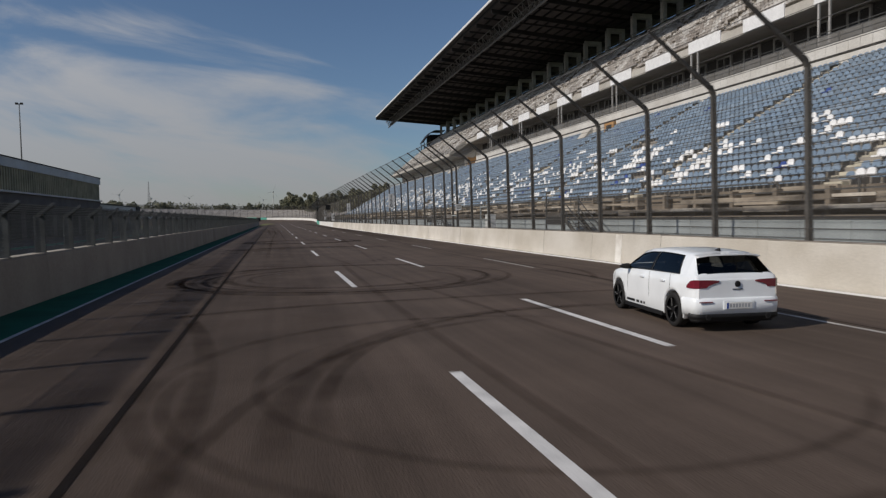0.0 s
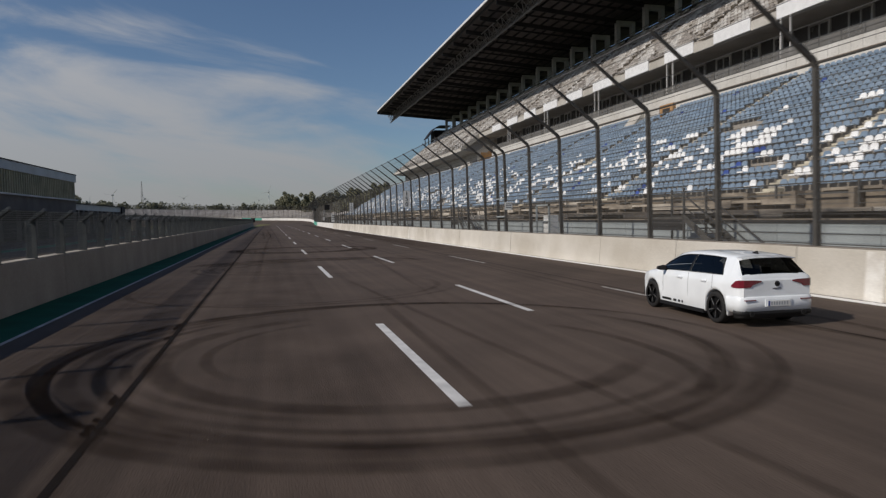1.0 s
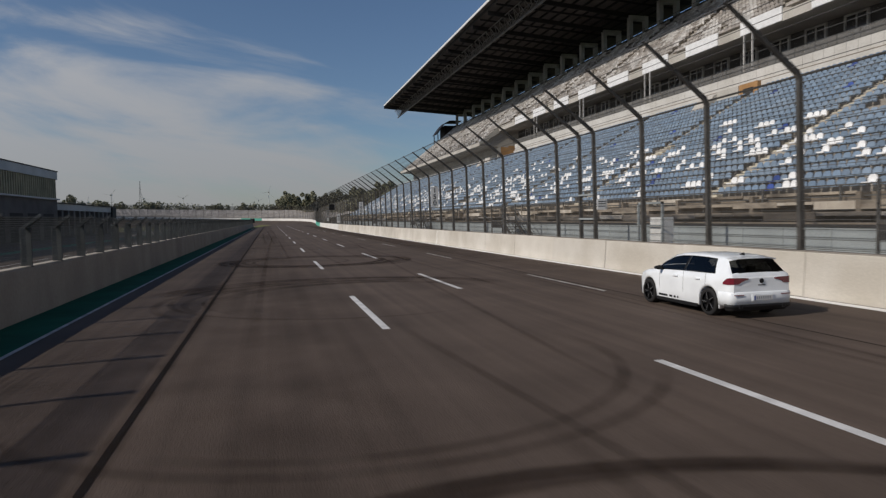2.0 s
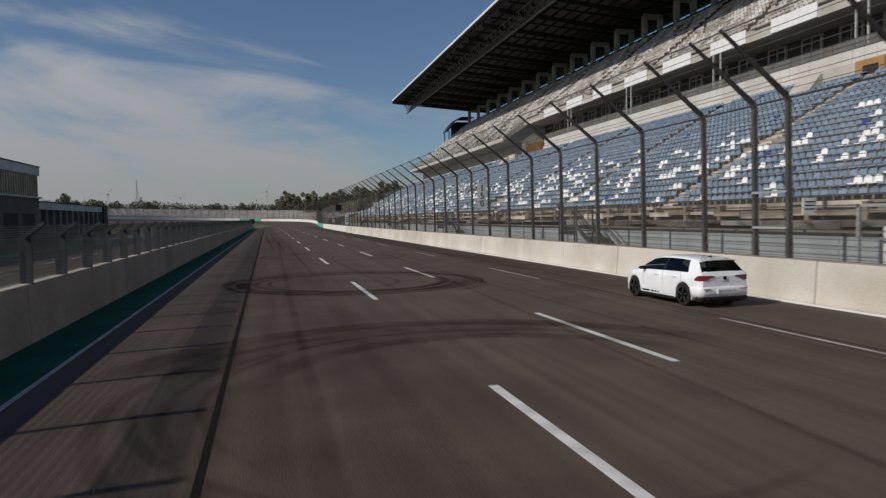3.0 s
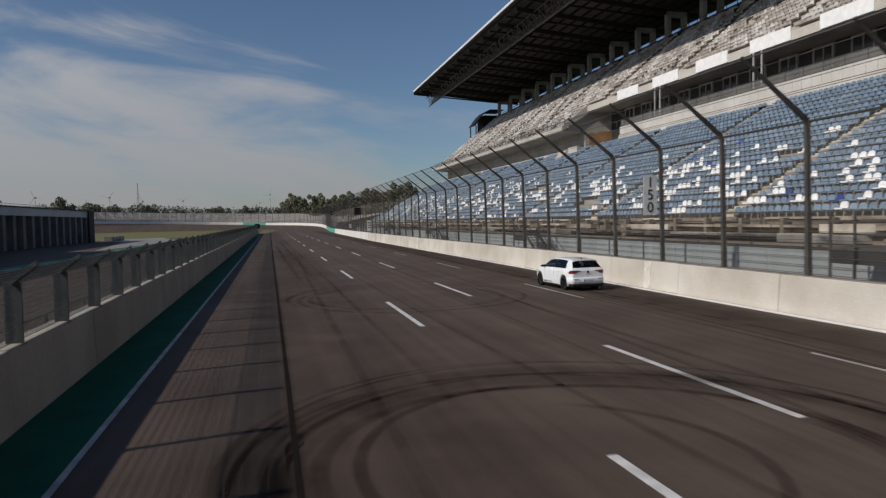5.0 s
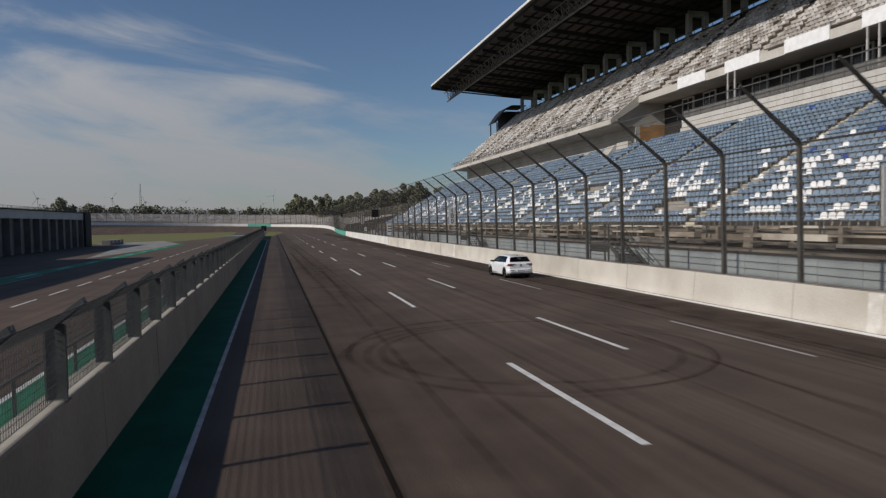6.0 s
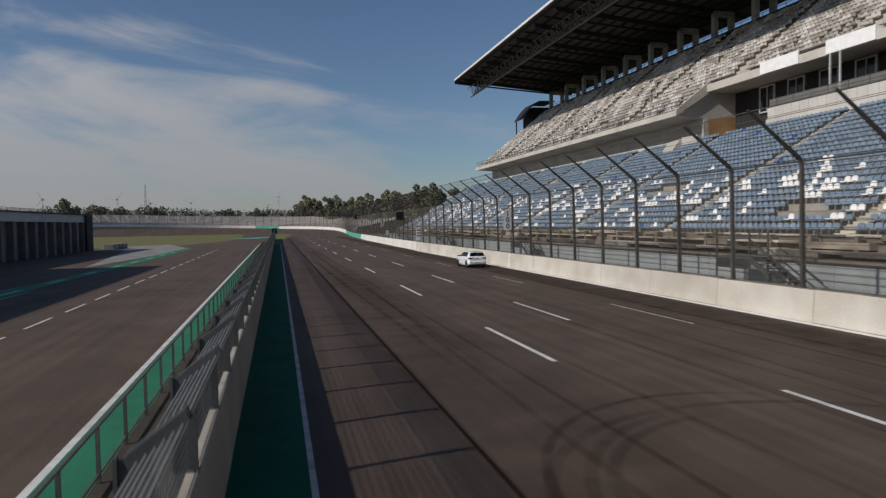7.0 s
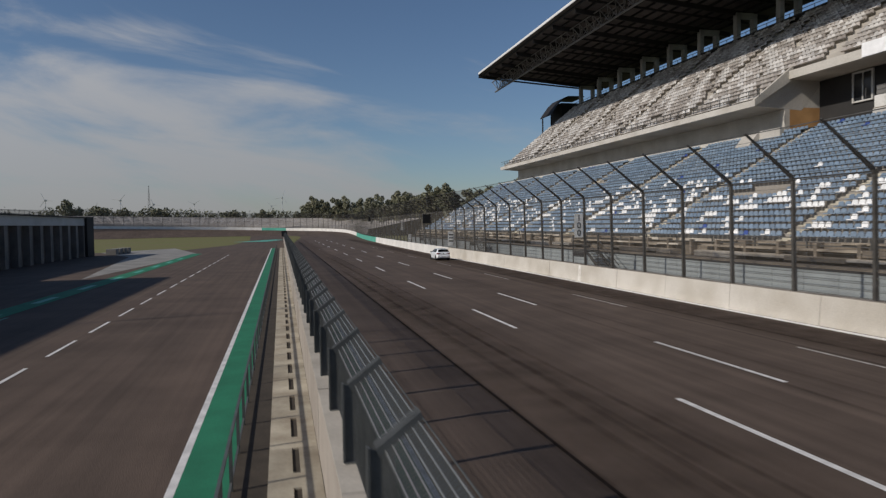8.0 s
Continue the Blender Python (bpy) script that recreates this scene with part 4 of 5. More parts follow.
        Soup().box(x - 0.07, x + 0.07, -45, 227.9, under(x) - 0.32, under(x) - 0.01).obj("purlin", M_ROOFSTEEL, roof)
    for k in range(31):
        y = 224.3 - GRID * k
        s = Soup().bar((32.6, y, under(32.6) - 0.55), (58.4, y, under(58.4) - 1.0), 0.22, 0.7)
        s.bar((32.6, y + GRID / 2, under(32.6) - 0.45), (58.4, y + GRID / 2, under(58.4) - 0.45), 0.14, 0.3)
        s.obj("rafter", M_ROOFSTEEL, roof)
    # long lattice girder under the roof
    xg, zt, zb = 36.4, 35.1, 33.2
    s = Soup().tube((xg, -45, zb), (xg, 231.5, zb), 0.16).tube((xg - 0.9, -45, zt), (xg - 0.9, 231.0, zt), 0.10).tube((xg + 0.9, -45, zt), (xg + 0.9, 231.0, zt), 0.10)
    for k in range(120):
        y = 229.5 - 2.3 * k
        for dx in (-0.9, 0.9):
            s.tube((xg, y, zb), (xg + dx, y - 1.15, zt), 0.075, n=5).tube((xg, y, zb), (xg + dx, y + 1.15, zt), 0.075, n=5)
    s.obj("lattice_girder", M_GIRDER, roof)
    # stair shelter at the end of the upper tier
    s = Soup()
    arcs = [(48.0 + 7.8 * k / 8, 27.9 + 4.1 * math.sin(math.pi * 0.5 * min(1.0, k / 4.5))) for k in range(9)]
    for (xa_, za_), (xb_, zb_) in zip(arcs, arcs[1:]):
        s.add([(xa_, 228, za_), (xb_, 228, zb_), (xb_, 234.5, zb_), (xa_, 234.5, za_), (xa_, 228, za_ + 0.18), (xb_, 228, zb_ + 0.18), (xb_, 234.5, zb_ + 0.18), (xa_, 234.5, za_ + 0.18)], CUBE_F)
    s.obj("stair_canopy", M_ROOFSTEEL, stand)
    for x, y in ((48.4, 234), (55.4, 234), (48.4, 229), (55.4, 229)):
        Soup().box(x - 0.12, x + 0.12, y - 0.12, y + 0.12, 24.7, 28.0).obj("canopy_post", M_ROOFSTEEL, stand)
    s = Soup()
    s.box(48.6, 54.2, 228, 234.3, 24.3, 24.7).box(49.6, 54.0, 228.1, 234.2, 0, 24.3)
    s.obj("stair_tower", M_FRAME, stand)
    Soup().box(50.4, 55.6, 228.1, 234.2, 24.7, 30.6).obj("stair_enclosure", M_ROOFSTEEL, stand)
    # stairways that open into the lower tier
    for y0, door in ((80.0, True), (149.2, False)):
        s = Soup().extrude([(36.4, 10.9), (38.2, 10.9), (38.2, 13.5), (37.3, 13.2), (36.4, 12.1)], 0, 2.2)
        s.v = [(x, y + y0, z) for x, y, z in s.v]
        s.obj("cheek_wall", M_STANDLIGHT, stand)
        Soup().box(37.6, 38.08, y0 - 2.9, y0, 11.0, 13.5).obj("stair_wall", M_STANDLIGHT, stand)
        if door:
            Soup().box(37.7, 38.07, y0 - 5.2, y0 - 2.9, 11.2, 13.55).obj("stair_recess", M_ORANGE, stand)
            Soup().box(37.62, 37.7, y0 - 4.7, y0 - 3.5, 11.2, 13.1).obj("stair_door", M_DARK, stand)


M_RAILMESH = netting("railing_mesh", (0.26, 0.25, 0.235), 0.6)
M_STANDDIRTY = mat("dirty_concrete", (0.24, 0.20, 0.155), 0.92, col2=(0.12, 0.10, 0.08), scale=0.5, fine=5, stretch=(1, 1, 2.5))
M_LEDGE = mat("stained_ledge", (0.42, 0.36, 0.285), 0.92, col2=(0.10, 0.085, 0.07), scale=0.55, fine=6, stretch=(1, 0.8, 3))
M_PARAPET = mat("pale_parapet", (0.72, 0.70, 0.66), 0.85, col2=(0.58, 0.555, 0.51), scale=0.4, fine=6)
M_TIER = mat("tier_concrete", (0.50, 0.47, 0.425), 0.9, col2=(0.36, 0.33, 0.29), scale=0.25, fine=6)
M_PALELEDGE = mat("pale_ledge", (0.62, 0.57, 0.49), 0.9, col2=(0.36, 0.31, 0.25), scale=0.7, fine=7)
# frame concrete in a darker tone, with the shade under the roof put in
M_PORTAL = mat("shaded_portal", (0.47, 0.465, 0.455), 0.85, scale=0.5, fine=8)
M_BENCHLIGHT = mat("aisle_step", (0.64, 0.59, 0.47), 0.9, scale=0.6, fine=8)
grandstand()


def sheet_wall():
    """Light grey ribbed sheet hoarding before the stand."""
    top = tagged(empty("hoarding"), "light grey ribbed sheet hoarding with a dark top rail", "hoarding")
    me = None
    for k in range(118):
        if me is None:
            s = Soup().box(0, 0.04, 0.01, 2.39, 0, 1.86)
            for z in (0.35, 0.72, 1.1, 1.48):
                s.box(-0.035, 0.0, 0.01, 2.39, z, z + 0.05)
            ob = s.obj("sheet_panel", M_SHEET, top)
            me = ob.data
        else:
            ob = new("sheet_panel", me)
            ob.parent = top
        ob.matrix_basis = pose(17.5, -45 + 2.4 * k, 0.02)
    Soup().box(17.44, 17.58, -45, 238, 1.88, 1.98).obj("top_rail", M_DARK, top)


sheet_wall()


def steel_stairs():
    """Steel crossing stairs behind the catch fence."""
    base = tagged(empty("steel_stairs"), "grey steel crossing stairs with a landing and railings", "stairs", "crossing stairs")
    s = Soup()
    for y in (0.0, 2.6):
        for x in (0, 1.1):
            s.box(x - 0.04, x + 0.04, y - 0.04, y + 0.04, 0, 3.4)
    s.obj("landing_post", M_STEEL, base)
    Soup().box(0, 1.1, 0, 2.6, 2.05, 2.15).obj("landing", M_POST, base)
    Soup().box(-0.03, 0.0, 0.05, 2.55, 1.55, 2.04).obj("landing_panel", M_DARK, base)
    for x in (0.0, 1.1):
        Soup().bar((x, -3.6, 0.1), (x, 0.0, 2.1), 0.06, 0.28).obj("stringer", M_POST, base)
        Soup().bar((x, -3.6, 1.1), (x, 0.0, 3.1), 0.05).bar((x, 0, 3.1), (x, 2.6, 3.1), 0.05).bar((x, -3.6, 0.6), (x, 0.0, 2.6), 0.04).bar((x, 0, 2.6), (x, 2.6, 2.6), 0.04).obj("handrail", M_STEEL, base)
    for k in range(10):
        Soup().box(0, 1.1, -3.5 + 0.36 * k, -3.24 + 0.36 * k, 0.22 + 0.2 * k, 0.26 + 0.2 * k).obj("tread", M_POST, base)
    base.matrix_basis = pose(15.2, 109.2, 0.02)
    for y in (39.5, 76.0, 142.5, 176.0, 210.0):
        copy_thing(base, pose(15.2, y, 0.02))


steel_stairs()


# ---- pit buildings ----
def pit_building():
    b = tagged(empty("pit_building"), "long pit building with grey cladding band and beige vertical fins", "building")
    X = -37.6
    Soup().box(X - 16, X, -40, 153.5, 0, 6.8).obj("lower_storey", M_PITWALL, b)
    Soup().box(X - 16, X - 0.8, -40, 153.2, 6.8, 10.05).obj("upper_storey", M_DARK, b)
    Soup().box(X - 16, X + 0.1, -40, 153.8, 10.05, 11.35).obj("cladding_band", M_CLAD, b)
    Soup().box(X - 16.1, X + 0.2, -40, 153.9, 11.35, 11.5).obj("roof_edge", M_DARK, b)
    Soup().box(X - 0.8, X + 0.4, -40, 153.7, 6.55, 6.8).obj("ledge", M_CLAD, b)
    me = None
    for k in range(110):
        y = 153.0 - 0.95 * k
        if me is None:
            ob = Soup().box(-0.55, 0, -0.14, 0.14, 6.8, 10.05).obj("fin", M_LOUVRE, b)
            me = ob.data
        else:
            ob = new("fin", me)
            ob.parent = b
        ob.matrix_basis = pose(X, y, 0)
    g = None
    for k in range(24):
        y = 146 - 7.2 * k
        if g is None:
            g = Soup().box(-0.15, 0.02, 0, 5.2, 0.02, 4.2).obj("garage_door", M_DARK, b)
            g.matrix_basis = pose(X, y, 0)
        else:
            o = new("garage_door", g.data)
            o.parent = b
            o.matrix_basis = pose(X, y, 0)


pit_building()


def low_building():
    b = tagged(empty("low_building"), "low dark grey garage block with pillars and a pale roof band", "building")
    X = -41.6
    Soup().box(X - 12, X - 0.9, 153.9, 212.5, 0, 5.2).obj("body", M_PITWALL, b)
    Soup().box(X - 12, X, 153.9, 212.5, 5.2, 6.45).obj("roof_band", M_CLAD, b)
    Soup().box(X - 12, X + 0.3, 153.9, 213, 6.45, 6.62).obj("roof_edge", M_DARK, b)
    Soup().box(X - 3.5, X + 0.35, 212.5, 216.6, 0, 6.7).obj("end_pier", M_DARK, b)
    me = None
    for k in range(15):
        y = 155 + 4.1 * k
        if me is None:
            ob = Soup().box(-0.95, -0.05, -0.55, 0.55, 0, 5.2).obj("pillar", M_PITPILLAR, b)
            me = ob.data
        else:
            ob = new("pillar", me)
            ob.parent = b
        ob.matrix_basis = pose(X, y, 0)
    c = Soup()
    for k in range(30):
        c.box(X - 8.05, X - 8, 154 + 2 * k, 154.05 + 2 * k, 6.6, 7.7)
    c.bar((X - 8, 154, 7.7), (X - 8, 213, 7.7), 0.06).bar((X - 8, 154, 7.2), (X - 8, 213, 7.2), 0.05)
    c.obj("roof_rail", M_STEEL, b)
    m = tagged(empty("barrier_stack"), "low stack of pale barrier blocks at the garage end", "barrier")
    for k in range(4):
        Soup().box(-40 + 0.2 * k, -38.4 + 0.2 * k, 219 + 2.4 * k, 221.2 + 2.4 * k, -0.05, 1.0).obj("block", M_APRON, m)


M_PITPILLAR = mat("pillar_grey", (0.21, 0.205, 0.2), 0.85, scale=0.4, fine=8)
low_building()


def lamp_mast(x, y, h, zb=0.0):
    m = tagged(empty("light_mast", x, y, zb), "slim grey steel light mast with small head lamps", "light mast", "light masts")
    Soup().tube((0, 0, 0), (0, 0, h), 0.16, 0.07).obj("pole", M_STEEL, m)
    Soup().box(-0.45, 0.45, -0.06, 0.06, h - 0.1, h + 0.02).box(-0.55, -0.2, -0.15, 0.15, h - 0.15, h + 0.15).box(0.2, 0.55, -0.15, 0.15, h - 0.15, h + 0.15).obj("head", M_DARK, m)
    return m


lamp_mast(-41.5, 121.5, 21.4)
for x, y, h in ((30.2, 360, 16), (36.6, 360, 16.5), (41.8, 360, 17), (48.3, 360, 17), (30, 392, 15), (24, 420, 15), (-120, 520, 16), (-62, 560, 16), (-30, 560, 15), (-95, 470, 15), (-150, 500, 16), (8, 520, 15)):
    lamp_mast(x, y, h)


# ---- signs ----
def text_mesh(body, size):
    cu = bpy.data.curves.new("digits", "FONT")
    cu.body, cu.size, cu.extrude, cu.align_x, cu.align_y = body, size, 0.004, "CENTER", "CENTER"
    tmp = bpy.data.objects.new("digits", cu)
    scene.collection.objects.link(tmp)
    bpy.context.view_layer.update()
    me = bpy.data.meshes.new_from_object(tmp.evaluated_get(bpy.context.evaluated_depsgraph_get()))
    bpy.data.objects.remove(tmp)
    me.materials.clear()
    me.materials.append(M_BLACK)
    return me


def distance_board(x, y, z, digits):
    b = tagged(empty("distance_board", x, y, z), "white braking distance board with black digits on the fence", "sign", "distance boards")
    Soup().box(-0.34, 0.34, 0, 0.03, -0.90, 0.90).obj("board", M_SIGN, b)
    Soup().box(-0.3, -0.22, 0.03, 0.16, -0.90, 0.90).box(0.22, 0.30, 0.03, 0.16, -0.90, 0.90).obj("bracket", M_STEEL, b)
    for i, d in enumerate(digits):
        o = new("digit", text_mesh(d, 0.66))
        o.parent = b
        o.matrix_basis = pose(0, -0.008, 0.57 - 0.57 * i, 90, 0, 0)
    return b


distance_board(12.1, 85.6, 4.35, "150")
distance_board(12.1, 137.2, 4.32, "100")
distance_board(13.6, 222.0, 4.3, "50")


def flag_panel(x, y, z):
    b = tagged(empty("light_signal", x, y, z), "black light signal panel on the catch fence", "signal", "signal panels")
    Soup().box(-0.75, 0.75, 0, 0.3, -0.7, 0.7).obj("housing", M_BLACK, b)
    Soup().box(-0.05, 0.05, 0.3, 0.5, -1.4, 0.7).obj("bracket", M_STEEL, b)


flag_panel(12.2, 192, 5.4)
flag_panel(15.2, 282, 6.2)


def notice_board(x, y, z, w, h):
    b = tagged(empty("notice_board", x, y, z), "small white notice board on the fence", "sign", "notice boards")
    Soup().box(-w / 2, w / 2, 0, 0.03, -h / 2, h / 2).obj("board", M_SIGN, b)
    for k in range(3):
        Soup().box(-w * 0.36, w * 0.36, -0.004, -0.001, h * (0.22 - 0.22 * k), h * (0.3 - 0.22 * k)).obj("text_bar", M_BLACK, b)


notice_board(12.45, 54.25, 2.97, 0.5, 0.5)
notice_board(12.4, 178.0, 2.6, 0.9, 1.9)
notice_board(12.4, 208.0, 2.4, 0.5, 0.8)


def post_box(x, y):
    b = tagged(empty("marshal_post", x, y, 0.02), "pale grey steel marshal gate with a small cabinet", "gate")
    Soup().box(-0.05, 0.05, 0, 0.1, 0, 3.0).box(-0.05, 0.05, 2.0, 2.1, 0, 3.0).box(-0.05, 0.05, 0, 2.1, 2.9, 3.0).obj("frame", M_SHEET, b)
    Soup().box(-0.03, 0.03, 0.1, 2.0, 1.9, 1.96).obj("rail", M_SHEET, b)
    Soup().box(0.15, 0.75, 0.35, 1.3, 0, 2.3).obj("cabinet", M_SIGN, b)


post_box(14.4, 52.3)

bx = tagged(empty("signal_box", -9.0, 288.5, 0), "black signal box at the end of the pit wall", "signal")
Soup().box(-0.8, 0.8, 0, 0.6, 1.6, 3.2).obj("housing", M_BLACK, bx)
Soup().box(-0.1, 0.1, 0.2, 0.4, 0, 1.6).obj("stand", M_POST, bx)


# ---- far stand behind the turn, trees, turbines ----
def far_bank():
    vs, fs = [], []
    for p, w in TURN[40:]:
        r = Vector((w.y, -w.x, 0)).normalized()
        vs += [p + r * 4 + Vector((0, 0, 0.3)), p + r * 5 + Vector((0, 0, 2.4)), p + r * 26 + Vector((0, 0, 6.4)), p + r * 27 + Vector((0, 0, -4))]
    n = len(vs) // 4
    for i in range(n - 1):
        fs += [(4 * i + k, 4 * i + k + 1, 4 * i + 5 + k, 4 * i + 4 + k) for k in range(3)]
    b = tagged(obj("bank", vs, fs, M_BANK), "pale grey spectator terrace behind the banked turn", kind="structure")
    s = Soup()
    for p, w in TURN[41:]:
        r = Vector((w.y, -w.x, 0)).normalized()
        for k in range(5):
            q = p + r * (7 + 4 * k) + Vector((0, 0, 2.75 + 0.78 * k))
            s.bar(q, q + w * 3.4, 0.5, 0.4)
    tagged(s.obj("terrace_seat_rows", M_SEATGREY, b), "weathered grey terrace benches", kind="stuff")


M_BANK = mat("terrace", (0.46, 0.43, 0.40), 0.9, col2=(0.32, 0.29, 0.26), scale=0.15, fine=2)
far_bank()


def crown(rnd, r, h, zc, n, size):
    """Leaf clumps on a lumpy crown with gaps."""
    s = Soup()
    lumps = [(Vector((rnd.uniform(-0.55, 0.55) * r, rnd.uniform(-0.55, 0.55) * r, zc + rnd.uniform(-0.42, 0.45) * h)), rnd.uniform(0.22, 0.45) * r) for _ in range(16)]
    for _ in range(n):
        c, q = rnd.choice(lumps)
        d = Vector((rnd.gauss(0, 1), rnd.gauss(0, 1), rnd.gauss(0, 1))).normalized()
        p = c + d * q * rnd.uniform(0.65, 1.08)
        a = Vector((rnd.gauss(0, 1), rnd.gauss(0, 1), rnd.gauss(0, 1))).normalized()
        b = a.orthogonal().normalized()
        e = a.cross(b)
        k = size * rnd.uniform(0.6, 1.5)
        s.add([p - b * k, p - e * k * 0.6, p + b * k, p + e * k * 0.6 + a * k * 0.3], [(0, 1, 2), (0, 2, 3)])
    return s


def tree(rnd, h, r, material, size):
    t = empty("tree")
    s = Soup().tube((0, 0, 0), (0.15, 0.1, h * 0.5), h * 0.022, h * 0.012)
    for k in range(6):
        a = k * 1.1 + rnd.uniform(-0.3, 0.3)
        s.tube((0.1, 0.05, h * (0.28 + 0.04 * k)), (math.cos(a) * r * 0.6, math.sin(a) * r * 0.6, h * (0.5 + 0.05 * k)), h * 0.009, h * 0.003, n=5)
    s.obj("trunk", M_BARK, t)
    crown(rnd, r, h * 0.84, h * 0.56, 2400, size * 0.58).obj("crown", material, t)
    return t


def woods():
    rnd = random.Random(21)
    kinds = [tree(rnd, 16, 3.8, M_LEAF, 0.62), tree(rnd, 19, 4.0, M_LEAF, 0.66), tree(rnd, 14, 5.4, M_LEAFDARK, 0.7), tree(rnd, 11, 5.5, M_LEAFDARK, 0.7)]
    for k in kinds:
        tagged(k, "broad green deciduous tree beyond the circuit", "tree", "trees beyond the circuit")
    used = [False] * 4
    spots = []
    for k in range(64):         # wood behind the outer wall
        spots.append((0 + 1.0 * k + rnd.uniform(-4, 4), 492 - 2.2 * k + rnd.uniform(-12, 12), rnd.choice((0, 1, 2, 2)), rnd.uniform(0.85, 1.2)))
    for k in range(34):
        spots.append((40 + 1.1 * k + rnd.uniform(-4, 4), 390 - 1.7 * k + rnd.uniform(-14, 14), rnd.choice((0, 1, 1, 2)), rnd.uniform(0.95, 1.25)))
    for k in range(50):         # far belt beyond the turn
        spots.append((-330 + 7.6 * k + rnd.uniform(-6, 6), 640 + rnd.uniform(-30, 60), rnd.choice((2, 3, 3)), rnd.uniform(0.6, 1.05)))
    spots += [(-104, 480, 3, 1.45), (-75, 490, 3, 1.35), (-128, 515, 2, 1.5), (-108, 560, 2, 1.25), (-60, 520, 3, 1.1), (-40, 530, 3, 1.25), (-20, 520, 2, 1.05)]
    for x, y, i, sc in spots:
        m = pose(x, y, -0.1, 0, 0, rnd.uniform(0, 360)) @ Matrix.Scale(sc, 4)
        if not used[i]:
            used[i] = True
            kinds[i].matrix_basis = m
        else:
            c = copy_thing(kinds[i], pose(x, y, -0.1, 0, 0, 0))
            c.matrix_basis = m

    # low continuous belt of woodland behind the terraces
    s = Soup()
    x = -470.0
    while x < 40:
        r = rnd.uniform(6.0, 9.5)
        h = (18.0 + 4.0 * noise.noise((x * 0.03, 0.0, 2.0)) + rnd.uniform(-1.0, 1.5)) * (1.0 if x < -60 else 0.85)
        c = crown(rnd, r, h * 0.8, h * 0.55, 420, 0.75)
        y = 600 + rnd.uniform(-12, 25)
        s.add([(p[0] + x, p[1] + y, max(p[2], 0.0)) for p in c.v], c.f)
        x += r * rnd.uniform(0.7, 1.1)
    tagged(s.obj("far_wood", M_LEAFDARK), "low belt of olive green woodland beyond the terraces", "woodland", kind="stuff")


woods()


def turbine(x, y, h, turn):
    t = tagged(empty("wind_turbine", x, y, 0), "distant white three-bladed wind turbine", "wind turbine", "wind turbines")
    Soup().tube((0, 0, 0), (0, 0, h), h * 0.016, h * 0.009).obj("tower", M_TURBINE, t)
    Soup().box(-1.6, 1.6, -3, 5, h - 1.6, h + 1.8).obj("nacelle", M_TURBINE, t)
    for k in range(3):
        a = radians(turn + 120 * k)
        Soup().bar((0, -3.4, h), (math.sin(a) * h * 0.25, -3.4, h + math.cos(a) * h * 0.25), 1.3, 0.5).obj("blade", M_TURBINE, t)


for x, y, h, a in ((-5, 1750, 72, 20), (-32, 1900, 56, 75), (-331, 1600, 62, 40), (-470, 1600, 63, 95), (-400, 1700, 50, 10), (-210, 1800, 60, 55), (-730, 1380, 62, 15), (-250, 1500, 50, 100)):
    turbine(x, y, h, a)
hall = tagged(empty("distant_hall", -120, 700, 0), "distant low white hall behind trees", "building")
Soup().extrude([(-22, 0), (22, 0), (22, 9), (0, 13), (-22, 9)], -10, 10).obj("body", M_TRIM, hall)
pylon = tagged(empty("radio_mast", -170, 1000, 0), "slender lattice radio mast far behind the trees", "mast")
s = Soup()
for k in range(18):
    z, w = 3.2 * k, 2.2 - 0.11 * k
    for i, j in ((1, 1), (1, -1), (-1, -1), (-1, 1)):
        s.bar((i * w, j * w, z), (i * (w - 0.11), j * (w - 0.11), z + 3.2), 0.16).bar((i * w, j * w, z), (-j * (w - 0.11), i * (w - 0.11), z + 3.2), 0.10)
s.obj("lattice", M_STEEL, pylon)


# ---- the car ----
def tinted_glass(name, clear):
    """Thin tinted pane: seen through, with a gloss that grows at a slant."""
    m = bpy.data.materials.new(name)
    m.use_nodes = True
    nt = m.node_tree
    N, L = nt.nodes.new, nt.links.new
    nt.nodes.clear()
    out, mix, tr, gl, fr = N("ShaderNodeOutputMaterial"), N("ShaderNodeMixShader"), N("ShaderNodeBsdfTransparent"), N("ShaderNodeBsdfGlossy"), N("ShaderNodeFresnel")
    tr.inputs[0].default_value = (clear * 0.95, clear, clear * 1.02, 1)
    gl.inputs["Roughness"].default_value = 0.03
    fr.inputs["IOR"].default_value = 1.45
    L(fr.outputs[0], mix.inputs[0]); L(tr.outputs[0], mix.inputs[1]); L(gl.outputs[0], mix.inputs[2]); L(mix.outputs[0], out.inputs[0])
    return m


